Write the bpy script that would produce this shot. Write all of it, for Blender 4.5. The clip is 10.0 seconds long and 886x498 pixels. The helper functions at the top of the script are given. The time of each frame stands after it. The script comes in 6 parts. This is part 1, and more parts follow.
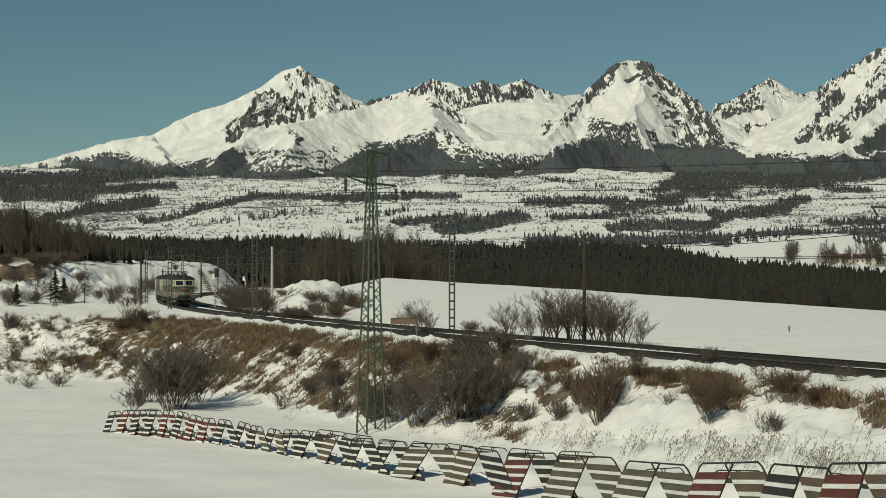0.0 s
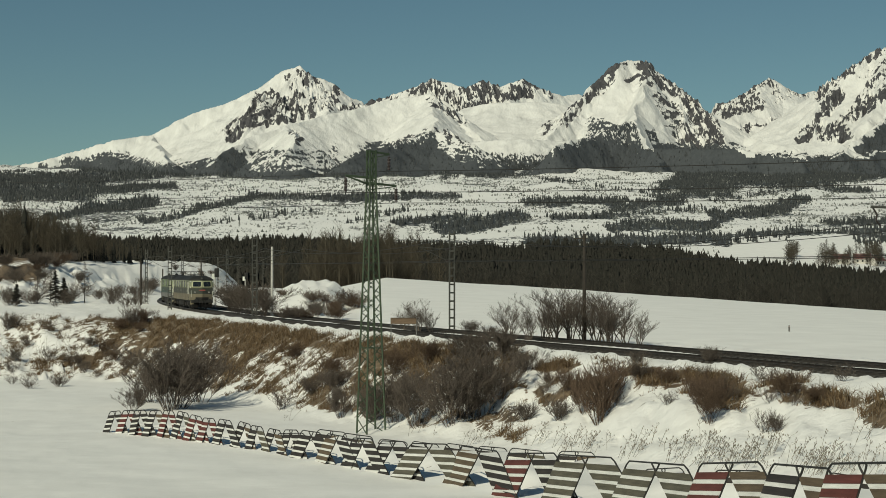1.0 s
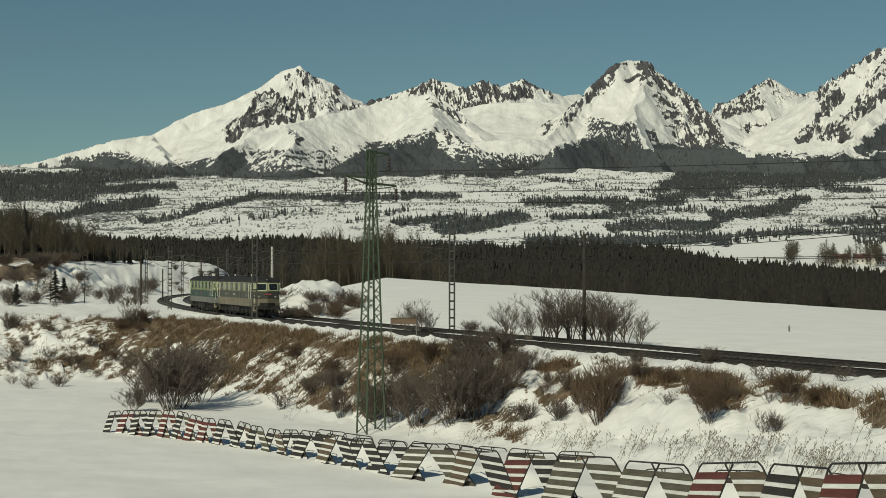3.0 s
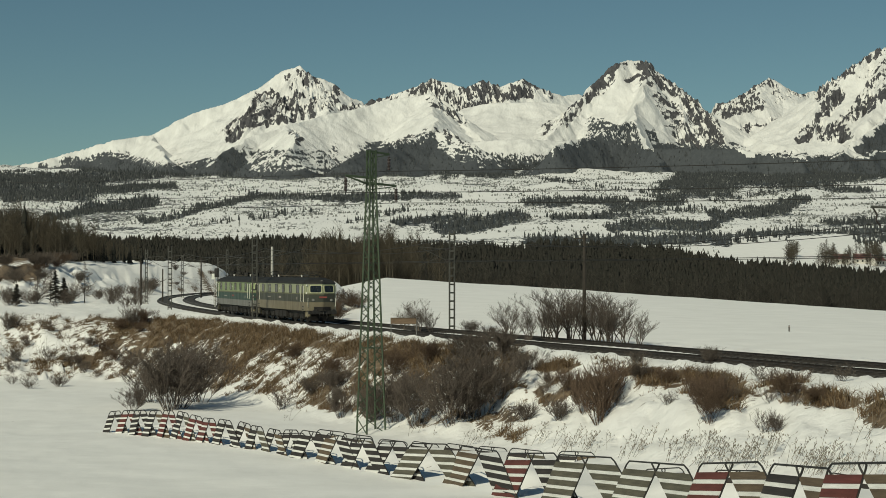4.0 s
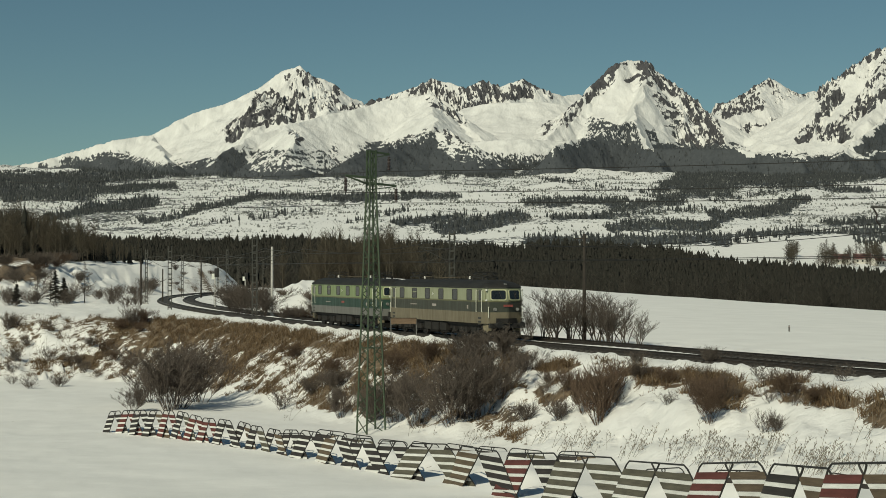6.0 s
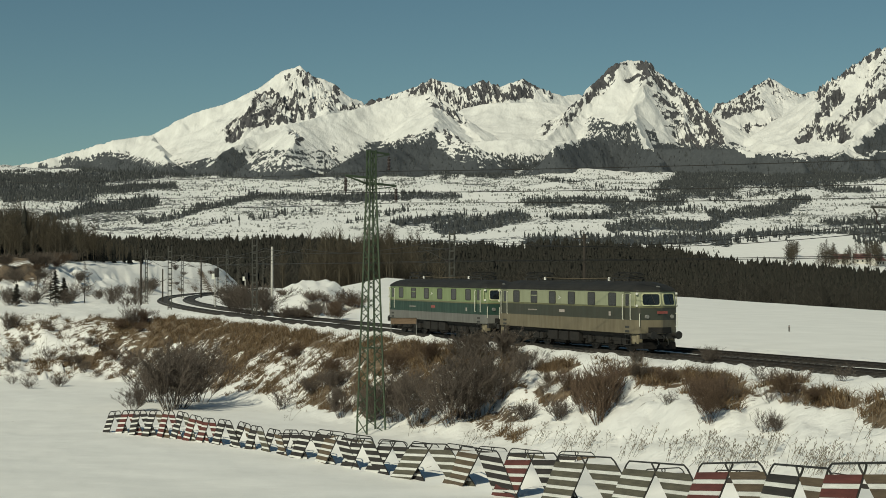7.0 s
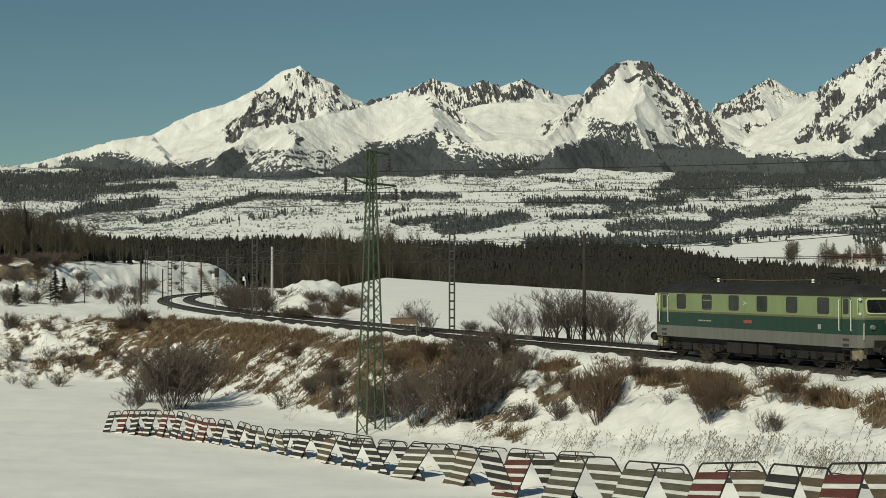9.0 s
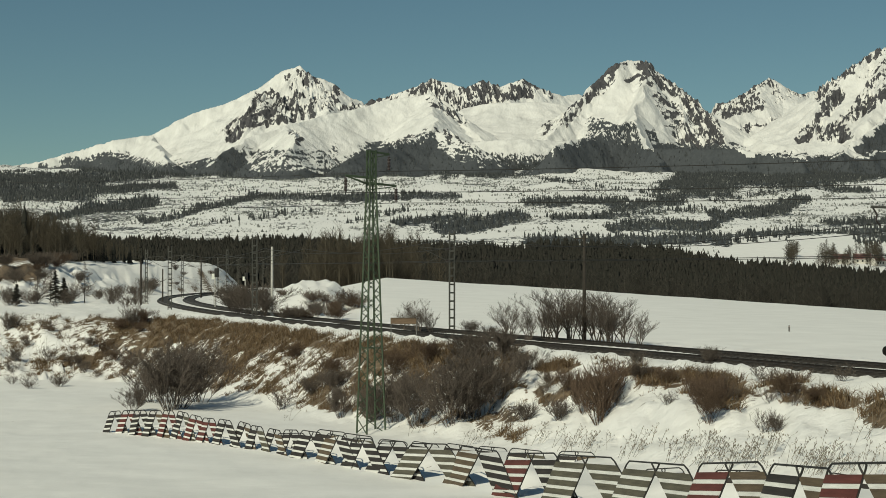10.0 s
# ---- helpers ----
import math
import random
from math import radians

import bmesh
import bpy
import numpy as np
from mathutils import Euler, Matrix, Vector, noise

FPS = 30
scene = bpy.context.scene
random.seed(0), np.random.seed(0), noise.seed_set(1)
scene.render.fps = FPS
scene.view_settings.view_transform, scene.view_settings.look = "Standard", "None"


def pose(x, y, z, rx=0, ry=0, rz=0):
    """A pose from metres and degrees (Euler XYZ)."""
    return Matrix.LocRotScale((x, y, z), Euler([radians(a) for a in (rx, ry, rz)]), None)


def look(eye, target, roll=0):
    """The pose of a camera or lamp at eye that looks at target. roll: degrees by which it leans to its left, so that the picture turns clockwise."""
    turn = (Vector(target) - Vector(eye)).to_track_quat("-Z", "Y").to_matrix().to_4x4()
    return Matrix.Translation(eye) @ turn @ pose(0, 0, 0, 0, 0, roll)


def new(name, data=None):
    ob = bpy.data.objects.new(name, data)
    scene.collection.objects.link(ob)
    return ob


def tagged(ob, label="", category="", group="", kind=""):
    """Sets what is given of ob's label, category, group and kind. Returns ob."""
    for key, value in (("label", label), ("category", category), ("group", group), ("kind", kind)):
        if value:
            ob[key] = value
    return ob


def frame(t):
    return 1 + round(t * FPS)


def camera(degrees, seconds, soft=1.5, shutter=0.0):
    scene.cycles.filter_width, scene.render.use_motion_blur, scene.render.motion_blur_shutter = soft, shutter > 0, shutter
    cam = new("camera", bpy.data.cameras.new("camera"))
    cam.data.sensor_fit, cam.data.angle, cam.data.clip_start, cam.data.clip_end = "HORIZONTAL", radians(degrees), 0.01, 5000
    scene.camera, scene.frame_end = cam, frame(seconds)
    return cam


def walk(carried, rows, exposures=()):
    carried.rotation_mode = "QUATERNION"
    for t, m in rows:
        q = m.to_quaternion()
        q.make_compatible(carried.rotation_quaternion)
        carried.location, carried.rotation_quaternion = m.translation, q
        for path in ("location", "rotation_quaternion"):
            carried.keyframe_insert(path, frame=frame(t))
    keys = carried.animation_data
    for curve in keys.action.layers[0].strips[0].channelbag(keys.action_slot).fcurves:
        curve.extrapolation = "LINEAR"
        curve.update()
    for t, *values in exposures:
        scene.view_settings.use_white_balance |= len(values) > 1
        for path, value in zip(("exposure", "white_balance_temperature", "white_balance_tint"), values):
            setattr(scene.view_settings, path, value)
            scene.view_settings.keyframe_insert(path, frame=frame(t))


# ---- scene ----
# ---------- camera: stands still on a rise south of the line ----------
EYE = Vector((0.0, 0.0, 4.345))
cam = camera(32.06, 10.0, soft=0.55)
CAM_POSE = pose(EYE.x, EYE.y, EYE.z, 90 + 1.142, 0, 0)
walk(cam, [(0.0, CAM_POSE), (10.0, CAM_POSE)],
     exposures=[(0.0, -0.18, 7150, 1), (5.4, -0.17, 7150, 1), (7.2, -0.13, 7150, 1), (10.0, -0.13, 7150, 1)])

# ---------- world and sun: clear winter day, sun behind and to the left ----------
SUN_TO = Vector((-0.46, -0.79, 0.74)).normalized()
world = bpy.data.worlds.new("sky")
scene.world = world
world.use_nodes = True
sky = world.node_tree.nodes.new("ShaderNodeTexSky")
sky.sky_type = "NISHITA"
sky.sun_disc = False
sky.sun_elevation = math.asin(SUN_TO.z)
sky.sun_rotation = math.atan2(SUN_TO.x, SUN_TO.y)
sky.altitude = 900
sky.air_density = 1.0
sky.dust_density = 0.1
sky.ozone_density = 3.6
background = world.node_tree.nodes["Background"]
background.inputs["Strength"].default_value = 0.05
clear = world.node_tree.nodes.new("ShaderNodeMix")
clear.data_type, clear.blend_type = "RGBA", "MULTIPLY"
clear.inputs[0].default_value = 1.0
clear.inputs[7].default_value = (0.90, 1.05, 0.96, 1.0)
world.node_tree.links.new(sky.outputs["Color"], clear.inputs[6])
world.node_tree.links.new(clear.outputs[2], background.inputs["Color"])
sun_data = bpy.data.lights.new("sun", "SUN")
sun_data.energy = 3.4
sun_data.angle = radians(0.53)
sun_data.color = (1.0, 0.95, 0.83)
sun = new("sun", sun_data)
sun.matrix_world = look(SUN_TO * 100, (0, 0, 0))

# ---------- materials ----------
def material(name, rough=0.8, metal=0.0):
    m = bpy.data.materials.new(name)
    m.use_nodes = True
    b = m.node_tree.nodes["Principled BSDF"]
    b.inputs["Roughness"].default_value = rough
    b.inputs["Metallic"].default_value = metal
    return m, m.node_tree.nodes, m.node_tree.links, b


def ramp(nodes, links, src, stops):
    r = nodes.new("ShaderNodeValToRGB")
    while len(r.color_ramp.elements) < len(stops):
        r.color_ramp.elements.new(0.5)
    for e, (p, c) in zip(r.color_ramp.elements, stops):
        e.position = p
        e.color = (*c, 1) if len(c) == 3 else c
    links.new(src, r.inputs["Fac"])
    return r.outputs["Color"]


def noise_tex(nodes, links, scale, detail=4, rough=0.55, stretch=(1, 1, 1), coord="Object", turn=(0, 0, 0), kind="POINT"):
    tc = nodes.new("ShaderNodeTexCoord")
    mp = nodes.new("ShaderNodeMapping")
    mp.vector_type = kind
    mp.inputs["Scale"].default_value = stretch
    mp.inputs["Rotation"].default_value = turn
    links.new(tc.outputs[coord], mp.inputs["Vector"])
    n = nodes.new("ShaderNodeTexNoise")
    n.inputs["Scale"].default_value = scale
    n.inputs["Detail"].default_value = detail
    n.inputs["Roughness"].default_value = rough
    links.new(mp.outputs["Vector"], n.inputs["Vector"])
    return n.outputs["Fac"]


def mix(nodes, links, fac, a, b, kind="MIX"):
    m = nodes.new("ShaderNodeMix")
    m.data_type = "RGBA"
    m.blend_type = kind
    for sock, v in ((m.inputs[0], fac), (m.inputs[6], a), (m.inputs[7], b)):
        if hasattr(v, "links"):
            links.new(v, sock)
        elif isinstance(v, (int, float)):
            sock.default_value = v
        else:
            sock.default_value = (*v, 1)
    return m.outputs[2]


def calc(nodes, links, op, a, b):
    m = nodes.new("ShaderNodeMath")
    m.operation = op
    for sock, v in ((m.inputs[0], a), (m.inputs[1], b)):
        if hasattr(v, "links"):
            links.new(v, sock)
        else:
            sock.default_value = v
    return m.outputs[0]


def bump(nodes, links, b, height, strength, dist):
    n = nodes.new("ShaderNodeBump")
    n.inputs["Strength"].default_value = strength
    n.inputs["Distance"].default_value = dist
    links.new(height, n.inputs["Height"])
    links.new(n.outputs["Normal"], b.inputs["Normal"])


def worn(name, c1, c2, scale=3.0, rough=0.6, metal=0.0, detail=5, relief=0.0, spread=(0.35, 0.65), stretch=(1, 1, 1)):
    """A surface of two tones mixed by broad and fine noise."""
    m, n, l, b = material(name, rough, metal)
    broad = noise_tex(n, l, scale, detail, 0.6, stretch)
    fine = noise_tex(n, l, scale * 9, 3, 0.6, stretch)
    both = calc(n, l, "ADD", calc(n, l, "MULTIPLY", broad, 0.7), calc(n, l, "MULTIPLY", fine, 0.3))
    l.new(ramp(n, l, both, [(spread[0], c1), (spread[1], c2)]), b.inputs["Base Color"])
    if relief:
        bump(n, l, b, fine, 0.6, relief)
    return m


def random_tones(name, tones, rough=0.9, island=True):
    """One tone for each loose piece of a mesh, or for each object."""
    m, n, l, b = material(name, rough)
    if island:
        src = n.new("ShaderNodeNewGeometry").outputs["Random Per Island"]
    else:
        src = n.new("ShaderNodeObjectInfo").outputs["Random"]
    stops = [(i / max(1, len(tones) - 1), c) for i, c in enumerate(tones)]
    l.new(ramp(n, l, src, stops), b.inputs["Base Color"])
    b.inputs["Specular IOR Level"].default_value = 0.15
    return m


SNOW_A, SNOW_B = (0.80, 0.80, 0.78), (0.88, 0.88, 0.86)

def ground_material():
    m, n, l, b = material("snow_ground", 0.75)
    snow = ramp(n, l, noise_tex(n, l, 0.25, 5), [(0.3, SNOW_A), (0.7, SNOW_B)])
    earth = ramp(n, l, noise_tex(n, l, 2.2, 6), [(0.3, (0.075, 0.053, 0.034)), (0.5, (0.14, 0.10, 0.062)), (0.7, (0.23, 0.17, 0.11))])
    wood = ramp(n, l, noise_tex(n, l, 0.05, 6, 0.7), [(0.35, (0.030, 0.034, 0.036)), (0.62, (0.060, 0.066, 0.068))])
    at = n.new("ShaderNodeAttribute"); at.attribute_name = "cover"
    sp = n.new("ShaderNodeSeparateColor")
    l.new(at.outputs["Color"], sp.inputs["Color"])
    # broken edge between snow and bare earth, drawn out along the slope
    fine = noise_tex(n, l, 1.5, 7, 0.75, (3.0, 0.8, 1.0), "Object", (0, 0, radians(26)), "TEXTURE")
    e = ramp(n, l, calc(n, l, "ADD", sp.outputs["Red"], calc(n, l, "MULTIPLY", calc(n, l, "SUBTRACT", fine, 0.5), 2.8)), [(0.50, (0, 0, 0)), (0.58, (1, 1, 1))])
    wn = noise_tex(n, l, 0.13, 6, 0.75, (1, 0.5, 1))
    scrub = noise_tex(n, l, 0.36, 4, 0.65, (1, 0.4, 1))
    wn = calc(n, l, "ADD", calc(n, l, "MULTIPLY", calc(n, l, "SUBTRACT", wn, 0.5), 1.2), calc(n, l, "MULTIPLY", calc(n, l, "SUBTRACT", scrub, 0.5), calc(n, l, "MULTIPLY", sp.outputs["Green"], 3.6)))
    w = ramp(n, l, calc(n, l, "ADD", sp.outputs["Green"], wn), [(0.46, (0, 0, 0)), (0.54, (1, 1, 1))])
    c = mix(n, l, e, snow, earth)
    c = mix(n, l, w, c, wood)
    l.new(c, b.inputs["Base Color"])
    drift = noise_tex(n, l, 0.7, 5, 0.55, (1, 1.4, 1))
    lumps = noise_tex(n, l, 1.6, 6, 0.68, (2.0, 0.9, 1.0), "Object", (0, 0, radians(26)), "TEXTURE")
    both = calc(n, l, "ADD", calc(n, l, "MULTIPLY", drift, 0.22), calc(n, l, "MULTIPLY", calc(n, l, "MULTIPLY", lumps, sp.outputs["Blue"]), 0.9))
    ripple = noise_tex(n, l, 1.1, 5, 0.65, (0.3, 1.5, 1.0))
    both = calc(n, l, "ADD", both, calc(n, l, "MULTIPLY", ripple, 0.10))
    bump(n, l, b, both, 0.6, 0.3)
    return m


def mountain_material():
    m, n, l, b = material("alpine_snow_hazed_rock_wood", 0.85)
    snow = ramp(n, l, noise_tex(n, l, 0.03, 6, 0.6, (1, 0.3, 0.6), "Object", (0, radians(25), 0)), [(0.3, (0.63, 0.63, 0.615)), (0.5, (0.74, 0.74, 0.72)), (0.75, (0.81, 0.81, 0.79))])
    # distant haze is mixed into the rock and forest tones as bluish grey
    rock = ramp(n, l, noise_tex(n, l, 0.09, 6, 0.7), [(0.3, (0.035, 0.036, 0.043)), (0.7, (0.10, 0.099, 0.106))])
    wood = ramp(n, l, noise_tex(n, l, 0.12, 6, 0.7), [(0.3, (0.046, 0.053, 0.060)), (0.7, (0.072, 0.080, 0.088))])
    at = n.new("ShaderNodeAttribute"); at.attribute_name = "cover"
    sp = n.new("ShaderNodeSeparateColor")
    l.new(at.outputs["Color"], sp.inputs["Color"])
    # crisp broken edges of the rock ribs and of the tree line
    rub = noise_tex(n, l, 0.2, 5, 0.7, (1.0, 0.4, 0.55), "Object", (0, radians(28), 0))
    r = ramp(n, l, calc(n, l, "ADD", sp.outputs["Red"], calc(n, l, "MULTIPLY", calc(n, l, "SUBTRACT", rub, 0.5), 2.4)), [(0.44, (0, 0, 0)), (0.56, (1, 1, 1))])
    wn = noise_tex(n, l, 0.22, 5, 0.7, (1.0, 0.4, 0.6))
    w = ramp(n, l, calc(n, l, "ADD", sp.outputs["Green"], calc(n, l, "MULTIPLY", calc(n, l, "SUBTRACT", wn, 0.5), 2.2)), [(0.45, (0, 0, 0)), (0.55, (1, 1, 1))])
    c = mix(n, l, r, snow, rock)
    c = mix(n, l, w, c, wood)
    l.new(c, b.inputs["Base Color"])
    bump(n, l, b, noise_tex(n, l, 0.07, 6, 0.7, (1.0, 0.35, 0.6)), 0.5, 7.0)
    return m


M_GROUND = ground_material()
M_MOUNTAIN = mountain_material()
M_BALLAST = worn("dark_ballast", (0.022, 0.021, 0.02), (0.075, 0.07, 0.064), 6, 0.95, relief=0.03)
M_RAIL = worn("rusty_rail", (0.035, 0.03, 0.027), (0.08, 0.068, 0.06), 4, 0.5, 0.4)
M_SLEEPER = worn("weathered_sleeper", (0.03, 0.028, 0.026), (0.08, 0.074, 0.068), 3, 0.9)
M_GREENSTEEL = worn("green_painted_lattice_steel", (0.024, 0.041, 0.021), (0.048, 0.074, 0.040), 2, 0.7)
M_GREYSTEEL = worn("grey_galvanised_steel", (0.12, 0.12, 0.115), (0.24, 0.24, 0.23), 2, 0.5, 0.4)
M_DARKSTEEL = worn("dark_steel", (0.012, 0.012, 0.012), (0.035, 0.033, 0.03), 3, 0.6, 0.2)
M_WIRE = worn("dark_copper_wire", (0.015, 0.014, 0.013), (0.03, 0.028, 0.025), 1, 0.5, 0.4)
M_CONCRETE = worn("pale_concrete", (0.36, 0.35, 0.33), (0.55, 0.54, 0.50), 2, 0.85, relief=0.01)
M_WOODPOLE = worn("tarred_wooden_pole", (0.022, 0.018, 0.014), (0.055, 0.045, 0.036), 2, 0.85, stretch=(6, 6, 0.4))
M_CERAMIC = worn("brown_glazed_insulator", (0.016, 0.010, 0.009), (0.035, 0.02, 0.017), 6, 0.3)
M_WHITECER = worn("white_porcelain", (0.65, 0.65, 0.62), (0.8, 0.8, 0.77), 6, 0.25)
M_TWIG = random_tones("bare_twigs", [(0.072, 0.060, 0.051), (0.118, 0.098, 0.083), (0.19, 0.158, 0.134), (0.092, 0.077, 0.066)])
M_TWIGRED = random_tones("reddish_bare_twigs", [(0.068, 0.048, 0.037), (0.118, 0.082, 0.059), (0.18, 0.128, 0.09)])
M_DRYGRASS = random_tones("dry_brown_grass", [(0.068, 0.046, 0.029), (0.135, 0.09, 0.053), (0.21, 0.147, 0.087), (0.095, 0.065, 0.04), (0.29, 0.215, 0.135)])
M_STRAW = random_tones("pale_dry_weeds", [(0.17, 0.15, 0.12), (0.27, 0.24, 0.195), (0.11, 0.097, 0.078)])
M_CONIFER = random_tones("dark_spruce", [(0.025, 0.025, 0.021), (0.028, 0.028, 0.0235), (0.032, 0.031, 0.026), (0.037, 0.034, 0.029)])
# the blue-grey veil of distant air is put into these spruce tones
M_HAZECONIFER = random_tones("haze_blue_spruce", [(0.040, 0.045, 0.048), (0.055, 0.060, 0.062), (0.072, 0.077, 0.078)])
M_SCRUB = random_tones("distant_bare_scrub", [(0.10, 0.11, 0.105), (0.16, 0.17, 0.16), (0.24, 0.245, 0.23), (0.075, 0.085, 0.085)])
M_BROADLEAF = random_tones("bare_birch_wood", [(0.050, 0.042, 0.030), (0.075, 0.064, 0.046), (0.13, 0.112, 0.084), (0.06, 0.052, 0.039)])
M_GREYWOOD = random_tones("bare_grey_wood", [(0.032, 0.030, 0.025), (0.046, 0.043, 0.036), (0.090, 0.083, 0.070), (0.04, 0.037, 0.031)])

# ---------- helpers for meshes ----------
def part(name, bm, mat, parent=None, label="", m=None):
    """Links a bmesh (or a ready mesh) as one mesh object under a thing or a part."""
    if isinstance(bm, bmesh.types.BMesh):
        me = bpy.data.meshes.new(name)
        bm.to_mesh(me)
        bm.free()
    else:
        me = bm
    if mat and not me.materials:
        me.materials.append(mat)
    ob = new(name, me)
    if parent is not None:
        ob.parent = parent
    if m is not None:
        ob.matrix_basis = m
    if label:
        ob["label"] = label
    return ob


def pydata(name, verts, faces, smooth=False):
    me = bpy.data.meshes.new(name)
    me.from_pydata([tuple(v) for v in verts], [], [tuple(f) for f in faces])
    if smooth:
        me.polygons.foreach_set("use_smooth", [True] * len(me.polygons))
    return me


def tri_mesh(name, v, f, smooth=False):
    """A mesh from numpy arrays: v (n, 3), f (m, 3) or (m, 4)."""
    me = bpy.data.meshes.new(name)
    k = f.shape[1]
    me.vertices.add(len(v))
    me.vertices.foreach_set("co", np.ascontiguousarray(v, dtype=np.float32).ravel())
    me.loops.add(f.size)
    me.loops.foreach_set("vertex_index", np.ascontiguousarray(f, dtype=np.int32).ravel())
    me.polygons.add(len(f))
    me.polygons.foreach_set("loop_start", np.arange(0, f.size, k, dtype=np.int32))
    me.polygons.foreach_set("loop_total", np.full(len(f), k, dtype=np.int32))
    if smooth:
        me.polygons.foreach_set("use_smooth", np.ones(len(f), dtype=bool))
    me.update(calc_edges=True)
    return me


def box(bm, x0, x1, y0, y1, z0, z1, bevel=0.0, m=None):
    vs = [bm.verts.new((x, y, z)) for x in (x0, x1) for y in (y0, y1) for z in (z0, z1)]
    quads = [(0, 1, 3, 2), (4, 6, 7, 5), (0, 4, 5, 1), (2, 3, 7, 6), (0, 2, 6, 4), (1, 5, 7, 3)]
    fs = [bm.faces.new([vs[i] for i in q]) for q in quads]
    if bevel:
        es = list({e for f in fs for e in f.edges})
        r = bmesh.ops.bevel(bm, geom=es, offset=bevel, segments=2, affect="EDGES", profile=0.6)
        vs = list({v for f in r["faces"] for v in f.verts} | {v for v in vs if v.is_valid})
    if m is not None:
        bmesh.ops.transform(bm, matrix=m, verts=vs)
    return vs


def bar(bm, a, b, w, h=None, sides=4, w2=None):
    """A straight bar from a to b: square, or round with more sides; it may taper to w2."""
    a, b = Vector(a), Vector(b)
    d = (b - a)
    if d.length < 1e-6:
        return
    q = d.to_track_quat("Z", "Y").to_matrix()
    h = h or w
    rings = []
    for p, k in ((a, 1.0), (b, (w2 / w) if w2 else 1.0)):
        ring = []
        for i in range(sides):
            t = 2 * math.pi * (i + 0.5) / sides
            g = math.sqrt(2) if sides == 4 else 1.0
            ring.append(bm.verts.new(p + q @ Vector((math.cos(t) * w / 2 * g * k, math.sin(t) * h / 2 * g * k, 0))))
        rings.append(ring)
    for i in range(sides):
        j = (i + 1) % sides
        bm.faces.new((rings[0][i], rings[0][j], rings[1][j], rings[1][i]))
    bm.faces.new(rings[0][::-1])
    bm.faces.new(rings[1])


def rod(bm, pts, w, sides=6):
    for a, b in zip(pts, pts[1:]):
        bar(bm, a, b, w, sides=sides)


def thing(name, label, category, m=None, group="", kind=""):
    e = new(name)
    if m is not None:
        e.matrix_basis = m
    return tagged(e, label, category, group, kind)


# ---------- noise on arrays ----------
_table = np.random.RandomState(7).rand(256, 256)

def vnoise(x, y):
    xi, yi = np.floor(x).astype(int), np.floor(y).astype(int)
    fx, fy = x - xi, y - yi
    fx, fy = fx * fx * (3 - 2 * fx), fy * fy * (3 - 2 * fy)
    g = lambda i, j: _table[i & 255, j & 255]
    a = g(xi, yi) * (1 - fx) + g(xi + 1, yi) * fx
    b = g(xi, yi + 1) * (1 - fx) + g(xi + 1, yi + 1) * fx
    return (a * (1 - fy) + b * fy) * 2 - 1


def fbm(x, y, octaves=5, gain=0.5, ridged=False):
    s, a = 0.0, 1.0
    for o in range(octaves):
        v = vnoise(x + 37.7 * o, y - 19.3 * o)
        s = s + a * ((1 - 2 * np.abs(v)) if ridged else v)
        x, y, a = x * 2.03 + y * 0.31, y * 2.03 - x * 0.31, a * gain
    return s


def smooth(t):
    t = np.clip(t, 0, 1)
    return t * t * (3 - 2 * t)


# ---------- the line: a long curve that climbs away from the eye ----------
CLIMB = 0.00554
S = np.arange(-120.0, 421.0, 1.0)
_q = (np.clip(S, -70, 260) - 100) / 100
_k = -0.00172 - 0.00027 * _q + 0.00048 * _q ** 2 - 0.00079 * _q ** 3
_i0 = 120
_h = np.concatenate([[0], np.cumsum((_k[1:] + _k[:-1]) / 2)])
HEAD = _h - _h[_i0] + 2.04024
_c, _s = np.cos(HEAD), np.sin(HEAD)
LX = np.concatenate([[0], np.cumsum((_c[1:] + _c[:-1]) / 2)])
LY = np.concatenate([[0], np.cumsum((_s[1:] + _s[:-1]) / 2)])
LX, LY = LX - LX[_i0] + 17.324, LY - LY[_i0] + 81.631


def on_line(s, off=0.0, up=0.0):
    """A place s metres back along the line; off: towards the eye's side; up: above the rails."""
    h = np.interp(s, S, HEAD)
    return Vector((np.interp(s, S, LX) - off * math.sin(h), np.interp(s, S, LY) + off * math.cos(h), CLIMB * s + up))


def line_turn(s):
    return math.degrees(np.interp(s, S, HEAD))


def near_line(X, Y):
    """The s and the signed distance (positive on the eye's side) of places from the line."""
    s, d = np.empty(X.size), np.empty(X.size)
    x, y = X.ravel(), Y.ravel()
    px, py, ps, ph = LX[::4], LY[::4], S[::4], HEAD[::4]
    for i in range(0, x.size, 20000):
        a, b = x[i:i + 20000], y[i:i + 20000]
        k = np.argmin((a[:, None] - px) ** 2 + (b[:, None] - py) ** 2, axis=1)
        dx, dy = a - px[k], b - py[k]
        s[i:i + 20000] = ps[k] + dx * np.cos(ph[k]) + dy * np.sin(ph[k])
        d[i:i + 20000] = -dx * np.sin(ph[k]) + dy * np.cos(ph[k])
    return s.reshape(X.shape), d.reshape(X.shape)


# the terrace's edge: along the line, then away to the west
_e = [tuple(on_line(s, 4.9).xy) for s in range(-116, 92, 8)] + [(-31, 166), (-42, 170), (-60, 172), (-95, 180), (-260, 200)]
EDGE = np.array(_e)
EDGE_L = np.concatenate([[0], np.cumsum(np.hypot(*np.diff(EDGE, axis=0).T))]) - 116


